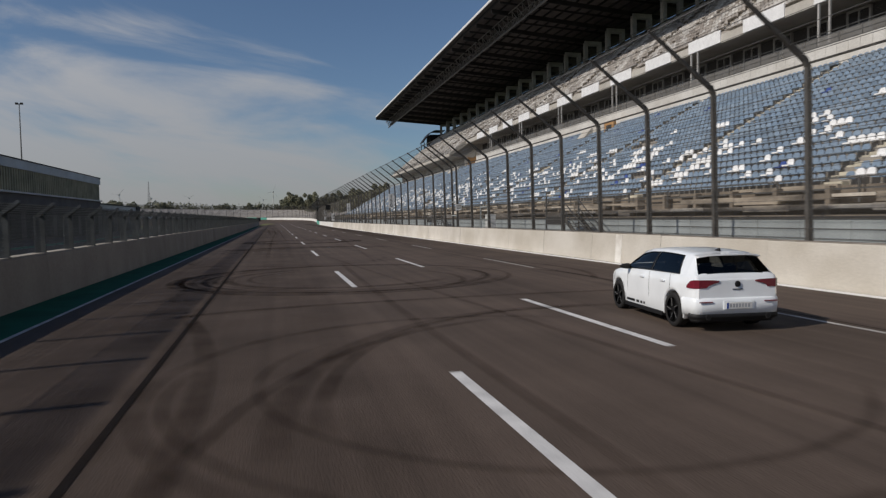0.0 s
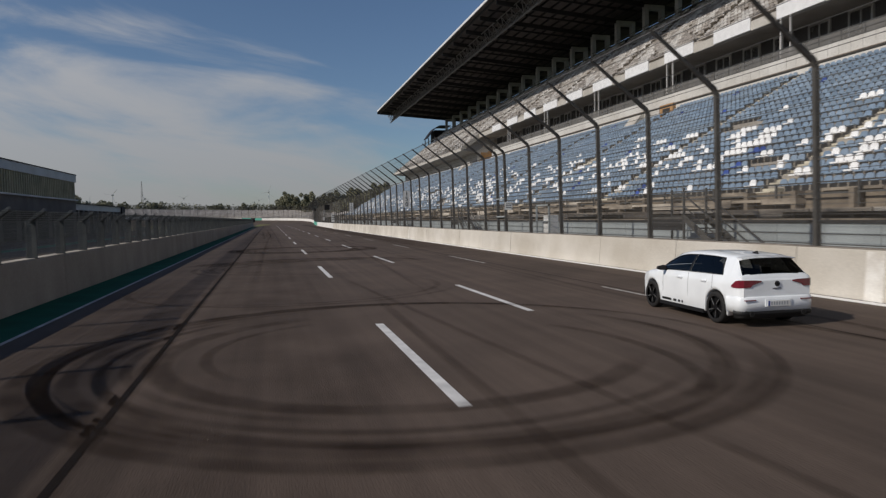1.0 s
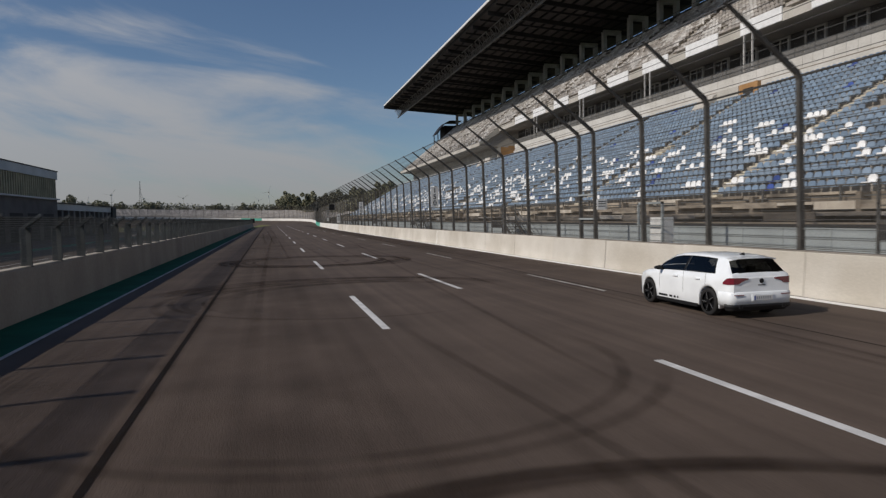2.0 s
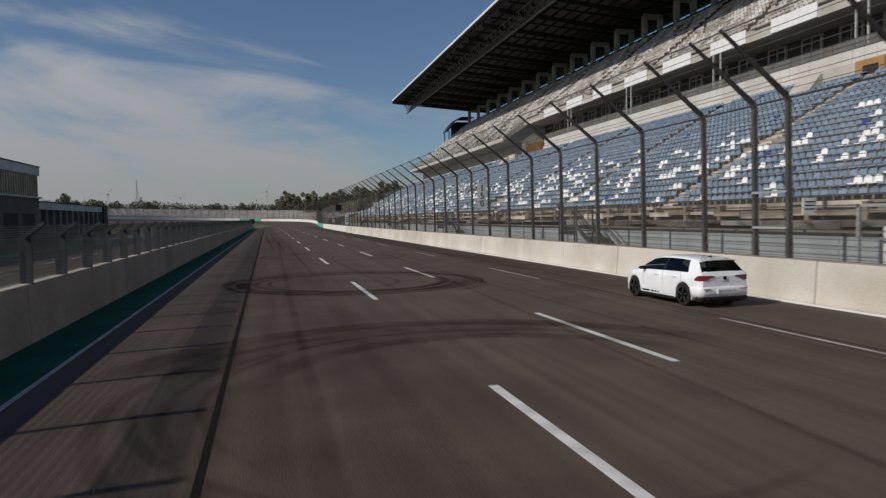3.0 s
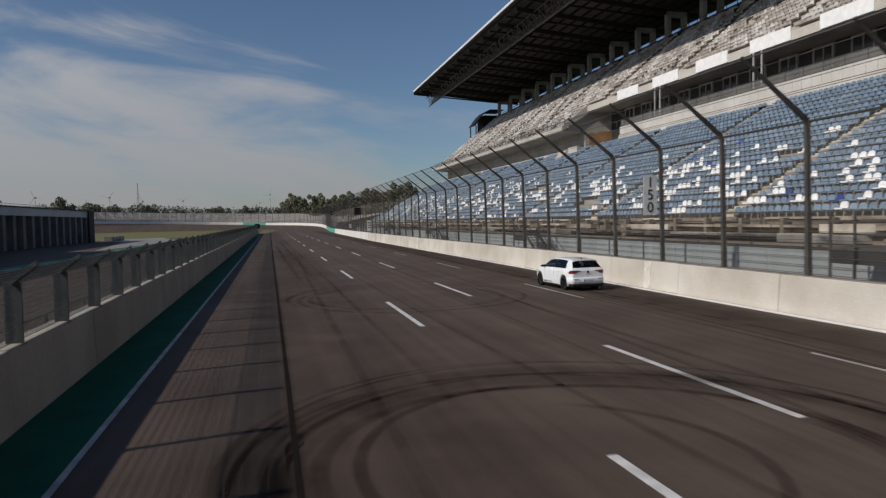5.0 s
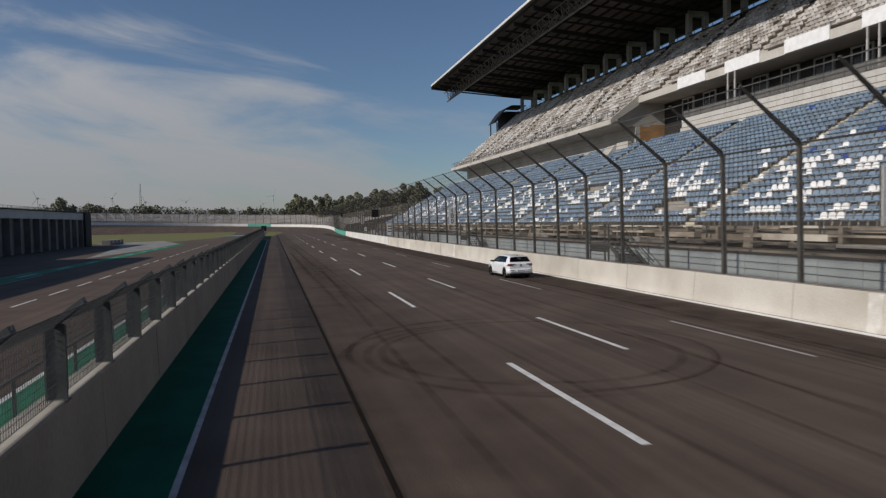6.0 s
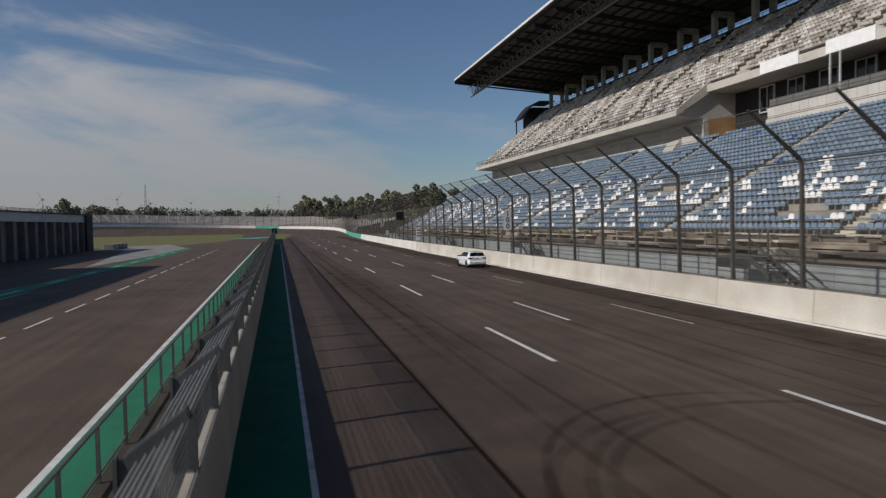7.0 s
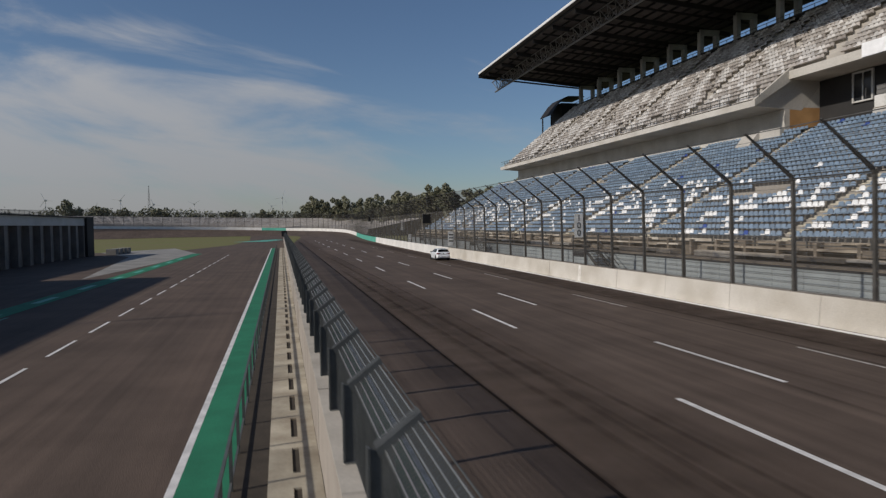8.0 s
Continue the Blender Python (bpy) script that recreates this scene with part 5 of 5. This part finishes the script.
def car_materials():
    paint = mat("white_car_paint", (0.91, 0.945, 0.97), 0.30, scale=0.8, fine=1.2, bump=0, dirt=0.02, spec=0.5, own=True)
    paint.node_tree.nodes["Principled BSDF"].inputs["Coat Weight"].default_value = 0.8
    glass, dark_glass = tinted_glass("tinted_car_glass", 0.74), tinted_glass("privacy_car_glass", 0.10)
    cloth = mat("dark_seat_cloth", (0.045, 0.045, 0.048), 0.9, scale=3, fine=40, bump=0.2, own=True)
    black = mat("black_trim", (0.010, 0.010, 0.011), 0.6, scale=2, fine=30, bump=0.05, own=True)
    red = mat("dark_red_lens", (0.19, 0.017, 0.032), 0.2, scale=3, fine=40, bump=0.05, spec=0.6, own=True)
    tyre = mat("tyre_rubber", (0.018, 0.017, 0.017), 0.8, scale=4, fine=60, bump=0.2, own=True)
    rim = mat("dark_alloy", (0.02, 0.02, 0.022), 0.4, 0.5, scale=4, fine=40, bump=0, own=True)
    bright = mat("machined_alloy", (0.28, 0.28, 0.28), 0.4, 0.3, scale=4, fine=40, bump=0, own=True)
    steel = mat("sooty_exhaust_steel", (0.10, 0.10, 0.10), 0.45, 0.6, scale=6, fine=40, bump=0, own=True)
    return steel, paint, glass, dark_glass, cloth, black, red, tyre, rim, bright


def hatchback():
    steel, paint, glass, dark_glass, cloth, black, red, tyre, rim, bright = car_materials()
    car = tagged(empty("car"), "white five-door hatchback car with dark wheels on the track", "car")
    R, AX = 0.325, (0.0, 2.63)

    def ztop(y):
        return float(np.interp(y, [-0.80, -0.77, -0.74, -0.66, -0.55, -0.46, -0.40, -0.2, 0.4, 0.9, 1.4, 1.7, 2.10, 2.45, 2.6, 3.0, 3.3, 3.42, 3.47],
                               [0.93, 1.00, 1.045, 1.13, 1.25, 1.35, 1.392, 1.425, 1.455, 1.46, 1.44, 1.39, 1.21, 1.02, 0.975, 0.885, 0.765, 0.66, 0.55]))

    def wbelt(y):
        return float(np.interp(y, [-0.80, -0.76, -0.70, -0.58, -0.40, 0.2, 2.4, 2.8, 3.1, 3.3, 3.42, 3.47], [0.77, 0.82, 0.85, 0.872, 0.885, 0.893, 0.893, 0.88, 0.82, 0.72, 0.58, 0.46]))

    def wtop(y):
        return float(np.interp(y, [-0.80, -0.74, -0.6, -0.44, 0.0, 1.2, 1.7, 2.45, 3.0, 3.3, 3.47], [0.76, 0.745, 0.695, 0.625, 0.605, 0.59, 0.60, 0.71, 0.73, 0.66, 0.45]))

    def zbelt(y):
        return min(float(np.interp(y, [-0.8, 0.0, 2.4, 3.0], [1.00, 0.985, 0.935, 0.88])), ztop(y) - 0.05)

    def zlow(y):
        z = 0.20 if y > -0.42 else 0.30
        for a in AX:
            d = abs(y - a)
            if d < 0.372:
                z = max(z, R + math.sqrt(0.372 ** 2 - d * d))
        return z

    def half(y):
        wb, wt, zt, zb, zl = wbelt(y), wtop(y), ztop(y), zbelt(y), zlow(y)
        arch = 0.010 if zl > 0.24 else 0.0
        pts = [(0.60, zl + 0.02), (wb - 0.035 + arch, zl), (wb - 0.02 + arch, zl + 0.025), (wb - 0.006 + arch * 0.8, max(0.46, zl + 0.05)), (wb, max(0.66, zl + 0.08)),
               (wb - 0.006, max(0.80, zl + 0.1) if zb > 0.9 else zb - 0.06), (wb - 0.022, zb), (wb - 0.045, zb + 0.02 if zt > zb + 0.12 else zb + 0.005)]
        bx, bz = pts[-1]
        ex, ez = min(wt, bx - 0.01), zt - min(0.055, (zt - bz) * 0.5)
        for k in (0.06, 0.35, 0.65, 0.91, 1.0):
            bow = 0.02 * math.sin(math.pi * k)
            pts.append((bx + (ex - bx) * k + bow, bz + (ez - bz) * k))
        pts += [(ex * 0.93, zt - min(0.022, (zt - bz) * 0.25)), (ex * 0.6, zt - 0.006), (0.0, zt)]
        return pts

    def rake(y, q):
        """Rearward shift of the greenhouse's side towards the belt, round the rear pillar."""
        return -0.20 * (1 - q) * max(0.0, min(1.0, (y + 0.62) / 0.5, (0.9 - y) / 0.9))

    RAKED = {7: 0.0, 8: 0.06, 9: 0.35, 10: 0.65, 11: 0.91}
    ys = sorted(set([round(v, 3) for v in np.concatenate([np.linspace(-0.80, -0.36, 23), np.linspace(-0.36, 0.40, 33), np.linspace(0.40, 2.24, 26), np.linspace(2.24, 3.04, 35), np.linspace(3.04, 3.47, 18)])]))
    # openings along the car: side lights with the door pillar between them, tailgate, windscreen
    SIDE_Y, PILLAR, TAIL_Y, SCREEN_Y = (-0.03, 2.14), (0.97, 1.05), (-0.715, -0.45), (1.735, 2.40)
    ys = sorted(set(ys) | set(SIDE_Y) | set(PILLAR) | set(TAIL_Y) | set(SCREEN_Y))
    vs, fs = [], []
    n = 2 * len(half(0.0)) - 1
    for y in ys:
        h = half(y)
        left = [(x, y + (rake(y, RAKED[i]) if i in RAKED else 0.0), z) for i, (x, z) in enumerate(h)]
        ring = left + [(-x, yy, z) for x, yy, z in left[-2::-1]]
        vs += ring
    for i in range(len(ys) - 1):
        mid = (ys[i] + ys[i + 1]) / 2
        for k in range(n - 1):
            c = min(k, n - 2 - k)
            side_light = c in (8, 9, 10) and (SIDE_Y[0] < mid < PILLAR[0] or PILLAR[1] < mid < SIDE_Y[1])
            if side_light or c >= 12 and TAIL_Y[0] < mid < TAIL_Y[1] or c >= 13 and SCREEN_Y[0] < mid < SCREEN_Y[1]:
                continue
            a = i * n + k
            fs.append((a, a + 1, a + n + 1, a + n))
    fs.append(tuple(range(n)))
    fs.append(tuple(range((len(ys) - 1) * n, len(ys) * n))[::-1])
    body = obj("body", vs, fs, paint, car, smooth=True)
    body.data.polygons[len(fs) - 1].use_smooth = False
    body.data.polygons[len(fs) - 2].use_smooth = False

    def belt_pt(y, s, side, out=0.006):
        h = half(y)
        (bx, bz), (ex, ez) = h[7], h[12]
        bow = 0.02 * math.sin(math.pi * s)
        return ((bx + (ex - bx) * s + bow + out) * side, y + rake(y, s), bz + (ez - bz) * s + out * 0.3)

    # side windows: front door and rear door panes
    for side in (1, -1):
        for y0, y1, nm in ((PILLAR[1] - 0.02, SIDE_Y[1] + 0.01, "front_window"), (SIDE_Y[0] - 0.01, PILLAR[0] + 0.02, "rear_window")):
            v, f = [], []
            m = 15
            for i in range(m + 1):
                y = y0 + (y1 - y0) * i / m
                lo, hi = 0.04, 0.93
                v += [belt_pt(y, lo + (hi - lo) * k / 4, side, -0.006) for k in range(5)]
            for i in range(m):
                f += [(5 * i + k, 5 * i + k + 1, 5 * i + k + 6, 5 * i + k + 5) for k in range(4)]
            obj(nm, v, f, glass if nm == "front_window" else dark_glass, car, smooth=True)
        v = []
        for y in (0.97, 1.045):
            v += [belt_pt(y, 0.03, side, 0.006), belt_pt(y, 0.5, side, 0.006), belt_pt(y, 0.92, side, 0.006)]
        obj("door_pillar", v, [(0, 1, 4, 3), (1, 2, 5, 4)], black, car)
        # black window surround
        s = Soup()
        for q in (0.045, 0.925):
            line = [belt_pt(SIDE_Y[0] + (SIDE_Y[1] - SIDE_Y[0]) * k / 16, q, side, 0.002) for k in range(17)]
            for a, b in zip(line, line[1:]):
                s.bar(a, b, 0.022, 0.010)
        for y in SIDE_Y:
            s.bar(belt_pt(y, 0.05, side, 0.002), belt_pt(y, 0.5, side, 0.004), 0.024, 0.010).bar(belt_pt(y, 0.5, side, 0.004), belt_pt(y, 0.92, side, 0.002), 0.024, 0.010)
        s.obj("window_surround", black, car)
        s = Soup()
        for y in (0.10, 1.01, 2.08):
            pts = [((x + 0.003) * side, y, z) for x, z in half(y)[2:8] if z > 0.27]
            for a, b in zip(pts, pts[1:]):
                s.bar(a, b, 0.005, 0.003)
        s.obj("door_seam", black, car)
        for y in (0.30, 1.24):
            Soup().box(min(side * 0.885, side * 0.918), max(side * 0.885, side * 0.918), y, y + 0.20, 0.835, 0.862).obj("door_handle", paint, car)
        # mirror
        s = Soup()
        for k in range(5):
            a, b = 0.02 + 0.045 * k, 0.0
            r0, r1 = 0.064 - 0.008 * abs(k - 1.5), 0.064 - 0.008 * abs(k - 0.5)
            s.tube((side * (0.86 + a), 1.98, 1.015), (side * (0.905 + a), 1.98, 1.02), r0, r1, n=10)
        s.bar((side * 0.80, 1.98, 0.96), (side * 0.90, 1.98, 0.99), 0.06)
        s.obj("wing_mirror", black, car, smooth=True)
        # sill and graphics
        Soup().box(min(side * 0.80, side * 0.895), max(side * 0.80, side * 0.895), 0.40, 2.23, 0.155, 0.235).obj("sill", black, car)
        for y0, y1 in ((1.72, 2.12), (1.50, 1.62), (1.34, 1.42), (1.22, 1.27)):
            x = side * (wbelt(1.6) - 0.006)
            Soup().box(min(x, x + side * 0.004), max(x, x + side * 0.004), y0, y1, 0.275, 0.325).obj("graphic_stripe", black, car)
        # tail lamp, wrapped round the corner
        plan = [(0.37, -0.806, 0.902, 0.93), (0.50, -0.808, 0.872, 0.943), (0.585, -0.806, 0.84, 0.945), (0.62, -0.806, 0.805, 0.946), (0.765, -0.797, 0.798, 0.948), (0.838, -0.74, 0.795, 0.948), (0.868, -0.66, 0.795, 0.93), (0.886, -0.55, 0.80, 0.84)]
        v, f = [], []
        for x, y, z0, z1 in plan:
            v += [(side * (x + 0.004), y - 0.010, z0), (side * (x + 0.004), y - 0.010, z1), (side * (x - 0.03), y + 0.03, z1), (side * (x - 0.03), y + 0.03, z0)]
        for i in range(len(plan) - 1):
            f += [(4 * i + k, 4 * i + (k + 1) % 4, 4 * i + 4 + (k + 1) % 4, 4 * i + 4 + k) for k in range(4)]
        f += [(0, 1, 2, 3), tuple(range(4 * len(plan) - 4, 4 * len(plan)))]
        obj("tail_lamp", v, f, red, car)
        # exhaust pipe
        s = Soup().tube((side * 0.60, -0.84, 0.285), (side * 0.60, -0.60, 0.285), 0.055, n=14)
        s.obj("exhaust_pipe", steel, car)
        Soup().tube((side * 0.60, -0.843, 0.285), (side * 0.60, -0.70, 0.285), 0.046, n=14).obj("exhaust_bore", black, car)
        Soup().box(min(side * 0.52, side * 0.78), max(side * 0.52, side * 0.78), -0.853, -0.83, 0.545, 0.562).obj("reflector", red, car)
    # rear window
    v, f = [], []
    m = 12
    for i in range(m + 1):
        y = TAIL_Y[0] - 0.012 + (TAIL_Y[1] - TAIL_Y[0] + 0.02) * i / m
        h = half(y)
        w = h[12][0] * 1.0
        for k in range(9):
            q = -1 + 2 * k / 8
            z = ztop(y) + 0.004 - 0.05 * abs(q) ** 4
            v.append((w * q, y - 0.004, z))
    for i in range(m):
        f += [(9 * i + k, 9 * i + k + 1, 9 * i + k + 10, 9 * i + k + 9) for k in range(8)]
    obj("tailgate_window", v, f, dark_glass, car, smooth=True)
    v, f = [], []
    for i in range(9):
        y = 1.73 + 0.68 * i / 8
        w = half(y)[12][0] * 0.95
        v += [(w * (-1 + 2 * k / 6), y + 0.004, ztop(y) + 0.006 - 0.03 * abs(-1 + 2 * k / 6) ** 4) for k in range(7)]
    for i in range(8):
        f += [(7 * i + k, 7 * i + k + 1, 7 * i + k + 8, 7 * i + k + 7) for k in range(6)]
    obj("windscreen", v, f, glass, car, smooth=True)
    # inside: seats, bench, dashboard
    for x in (-0.36, 0.36):
        seat = Soup().extrude([(-0.23, 0.50), (0.23, 0.50), (0.25, 0.85), (0.18, 1.06), (-0.18, 1.06), (-0.25, 0.85)], 1.02, 1.14).box(-0.25, 0.25, 1.10, 1.62, 0.42, 0.56)
        seat.extrude([(-0.12, 1.10), (0.12, 1.10), (0.13, 1.22), (0.09, 1.26), (-0.09, 1.26), (-0.13, 1.22)], 1.00, 1.09)
        local(seat.obj("front_seat", cloth, car), pose(x, 0, 0))
    bench = Soup().extrude([(-0.62, 0.45), (0.62, 0.45), (0.62, 0.95), (0.56, 1.0), (-0.56, 1.0), (-0.62, 0.95)], -0.02, 0.12)
    for x in (-0.38, 0.38):
        bench.extrude([(x - 0.11, 1.0), (x + 0.11, 1.0), (x + 0.10, 1.13), (x - 0.10, 1.13)], -0.01, 0.08)
    bench.obj("rear_bench", cloth, car)
    Soup().extrude([(-0.76, 0.62), (0.76, 0.62), (0.76, 0.90), (0.60, 0.96), (-0.60, 0.96), (-0.76, 0.90)], 1.95, 2.35).obj("dashboard", black, car)
    Soup().box(-0.66, 0.66, -0.66, -0.04, 0.62, 0.93).obj("parcel_shelf", black, car)
    # roof spoiler
    v, f = [], []
    for i in range(9):
        q = -1 + 2 * i / 8
        x, dip = 0.625 * q, 0.035 * q ** 4
        v += [(x, -0.36, 1.405 - dip), (x, -0.60 + 0.05 * q * q, 1.392 - dip), (x, -0.60 + 0.05 * q * q, 1.368 - dip), (x, -0.44, 1.35 - dip)]
    for i in range(8):
        f += [(4 * i + k, 4 * i + (k + 1) % 4, 4 * i + 4 + (k + 1) % 4, 4 * i + 4 + k) for k in range(4)]
    f += [(0, 1, 2, 3), (32, 33, 34, 35)]
    obj("roof_spoiler", v, f, paint, car)

    def band(name, z0, z1, out0, out1, m, y_end):
        """A moulded band round the tail."""
        v, f = [], []
        plan = [(-0.885, y_end), (-0.878, min(-0.58, y_end - 0.01)), (-0.855, -0.70), (-0.80, -0.78), (-0.68, -0.805), (-0.35, -0.815), (0, -0.818), (0.35, -0.815), (0.68, -0.805), (0.80, -0.78), (0.855, -0.70), (0.878, min(-0.58, y_end - 0.01)), (0.885, y_end)]
        for x, y in plan:
            d = Vector((x * 0.35, min(y + 0.35, -0.02), 0)).normalized()
            for o, z in ((out0, z0), (out1, (z0 + z1) / 2), (out1, z1 - 0.03), (0.0, z1), (-0.08, z1), (-0.08, z0)):
                v.append((x + d.x * o, y + d.y * o, z))
        q = len(plan)
        for i in range(q - 1):
            f += [(6 * i + k, 6 * i + (k + 1) % 6, 6 * i + 6 + (k + 1) % 6, 6 * i + 6 + k) for k in range(6)]
        f += [tuple(range(6)), tuple(range(6 * q - 6, 6 * q))[::-1]]
        return obj(name, v, f, m, car, smooth=True)

    band("rear_bumper", 0.305, 0.62, 0.006, 0.026, paint, -0.40)
    band("diffuser", 0.17, 0.345, -0.13, 0.028, black, -0.62)
    Soup().box(-0.30, 0.30, -0.858, -0.83, 0.42, 0.565).obj("plate_recess", paint, car)
    plate = Soup().box(-0.26, 0.26, -0.868, -0.858, 0.43, 0.54).obj("number_plate", M_SIGN, car)
    Soup().box(-0.258, -0.215, -0.871, -0.8685, 0.433, 0.537).obj("plate_band", M_SEATDEEP, plate)
    for k in range(7):
        x = -0.19 + 0.06 * k
        Soup().box(x, x + 0.035, -0.871, -0.8685, 0.453, 0.518).obj("plate_bar", M_CLAD, plate)
    Soup().tube((0, -0.80, 0.865), (0, -0.822, 0.865), 0.056, 0.052, n=20).obj("emblem", black, car)
    Soup().box(-0.10, 0.10, -0.812, -0.80, 0.765, 0.78).obj("badge", rim, car)
    obj("roof_aerial", [(-0.025, -0.05, 1.435), (0.025, -0.05, 1.435), (0.025, -0.21, 1.42), (-0.025, -0.21, 1.42), (-0.006, -0.16, 1.485), (0.006, -0.16, 1.485), (0.006, -0.20, 1.485), (-0.006, -0.20, 1.485)], CUBE_F, black, car)
    Soup().box(-0.63, 0.63, -0.70, 3.25, 0.19, 0.70).obj("underbody", black, car)
    Soup().box(-0.62, 0.62, 3.30, 3.49, 0.25, 0.42).obj("front_grille", black, car)
    wheels = []
    for a in AX:
        for side in (-1, 1):
            w = empty("wheel")
            w.parent = car
            w.matrix_basis = pose(side * 0.775, a, R)
            prof = [(-0.105, 0.235), (-0.112, 0.27), (-0.108, 0.305), (-0.085, 0.325), (0.085, 0.325), (0.108, 0.305), (0.112, 0.27), (0.105, 0.235)]
            v, f, N = [], [], 36
            for k in range(N):
                c, s_ = math.cos(math.tau * k / N), math.sin(math.tau * k / N)
                v += [(x, r * c, r * s_) for x, r in prof]
            for k in range(N):
                o, p = 8 * k, 8 * ((k + 1) % N)
                f += [(o + j, o + j + 1, p + j + 1, p + j) for j in range(7)]
            obj("tyre", v, f, tyre, w, smooth=True)
            s = Soup().tube((side * -0.09, 0, 0), (side * 0.045, 0, 0), 0.237, n=36).tube((side * 0.04, 0, 0), (side * 0.085, 0, 0), 0.055, n=16)
            for k in range(5):
                t = math.tau * k / 5
                for d in (-0.13, 0.13):
                    s.bar((side * 0.075, 0.05 * math.cos(t), 0.05 * math.sin(t)), (side * 0.085, 0.225 * math.cos(t + d), 0.225 * math.sin(t + d)), 0.026, 0.03, up=(1, 0, 0))
            s.obj("rim", rim, w)
            s = Soup()
            for k in range(5):
                t = math.tau * k / 5
                s.bar((side * 0.098, 0.07 * math.cos(t - 0.1), 0.07 * math.sin(t - 0.1)), (side * 0.104, 0.222 * math.cos(t + 0.13), 0.222 * math.sin(t + 0.13)), 0.009, 0.008, up=(1, 0, 0))
            s.obj("spoke_edge", bright, w)
            wheels.append(w)
    car.scale = (0.975, 1.02, 1.02)
    return car, wheels


car, wheels = hatchback()

# rear axle over the ground: seconds, x, y, turn
CAR_ROWS = [(0.0, 5.87, 11.46, -6.4), (0.5, 6.86, 18.70, -4.8), (1.0, 7.66, 25.90, -3.2), (1.5, 8.17, 32.78, -1.6), (2.2, 8.88, 43.00, -0.2), (3.0, 9.46, 55.08, 1.4), (3.5, 9.45, 61.98, 1.6),
            (4.0, 9.44, 69.50, 1.6), (4.5, 9.46, 77.72, 1.6), (5.2, 9.46, 91.75, 1.5), (6.0, 9.47, 111.05, 1.4), (6.5, 9.52, 124.50, 1.2), (7.0, 9.59, 139.20, 1.0), (7.5, 9.68, 155.30, 0.9), (8.0, 9.78, 172.50, 0.8)]


def motions():
    walk(car, [(t, pose(x, y, 0.0, 0, 0, a)) for t, x, y, a in CAR_ROWS])
    ts = [k / FPS for k in range(int(8 * FPS) + 1)]
    ys = np.interp(ts, [r[0] for r in CAR_ROWS], [r[2] for r in CAR_ROWS])
    for w in wheels:
        place = w.matrix_basis.translation.copy()
        angle, rows = 0.0, []
        for i, t in enumerate(ts):
            if i:
                # rolling turn of the step; five spokes look alike every 72 degrees
                angle -= math.degrees((ys[i] - ys[i - 1]) / 0.325) % 72.0
            rows.append((t, Matrix.Translation(place) @ pose(0, 0, 0, angle, 0, 0)))
        walk(w, rows)


motions()
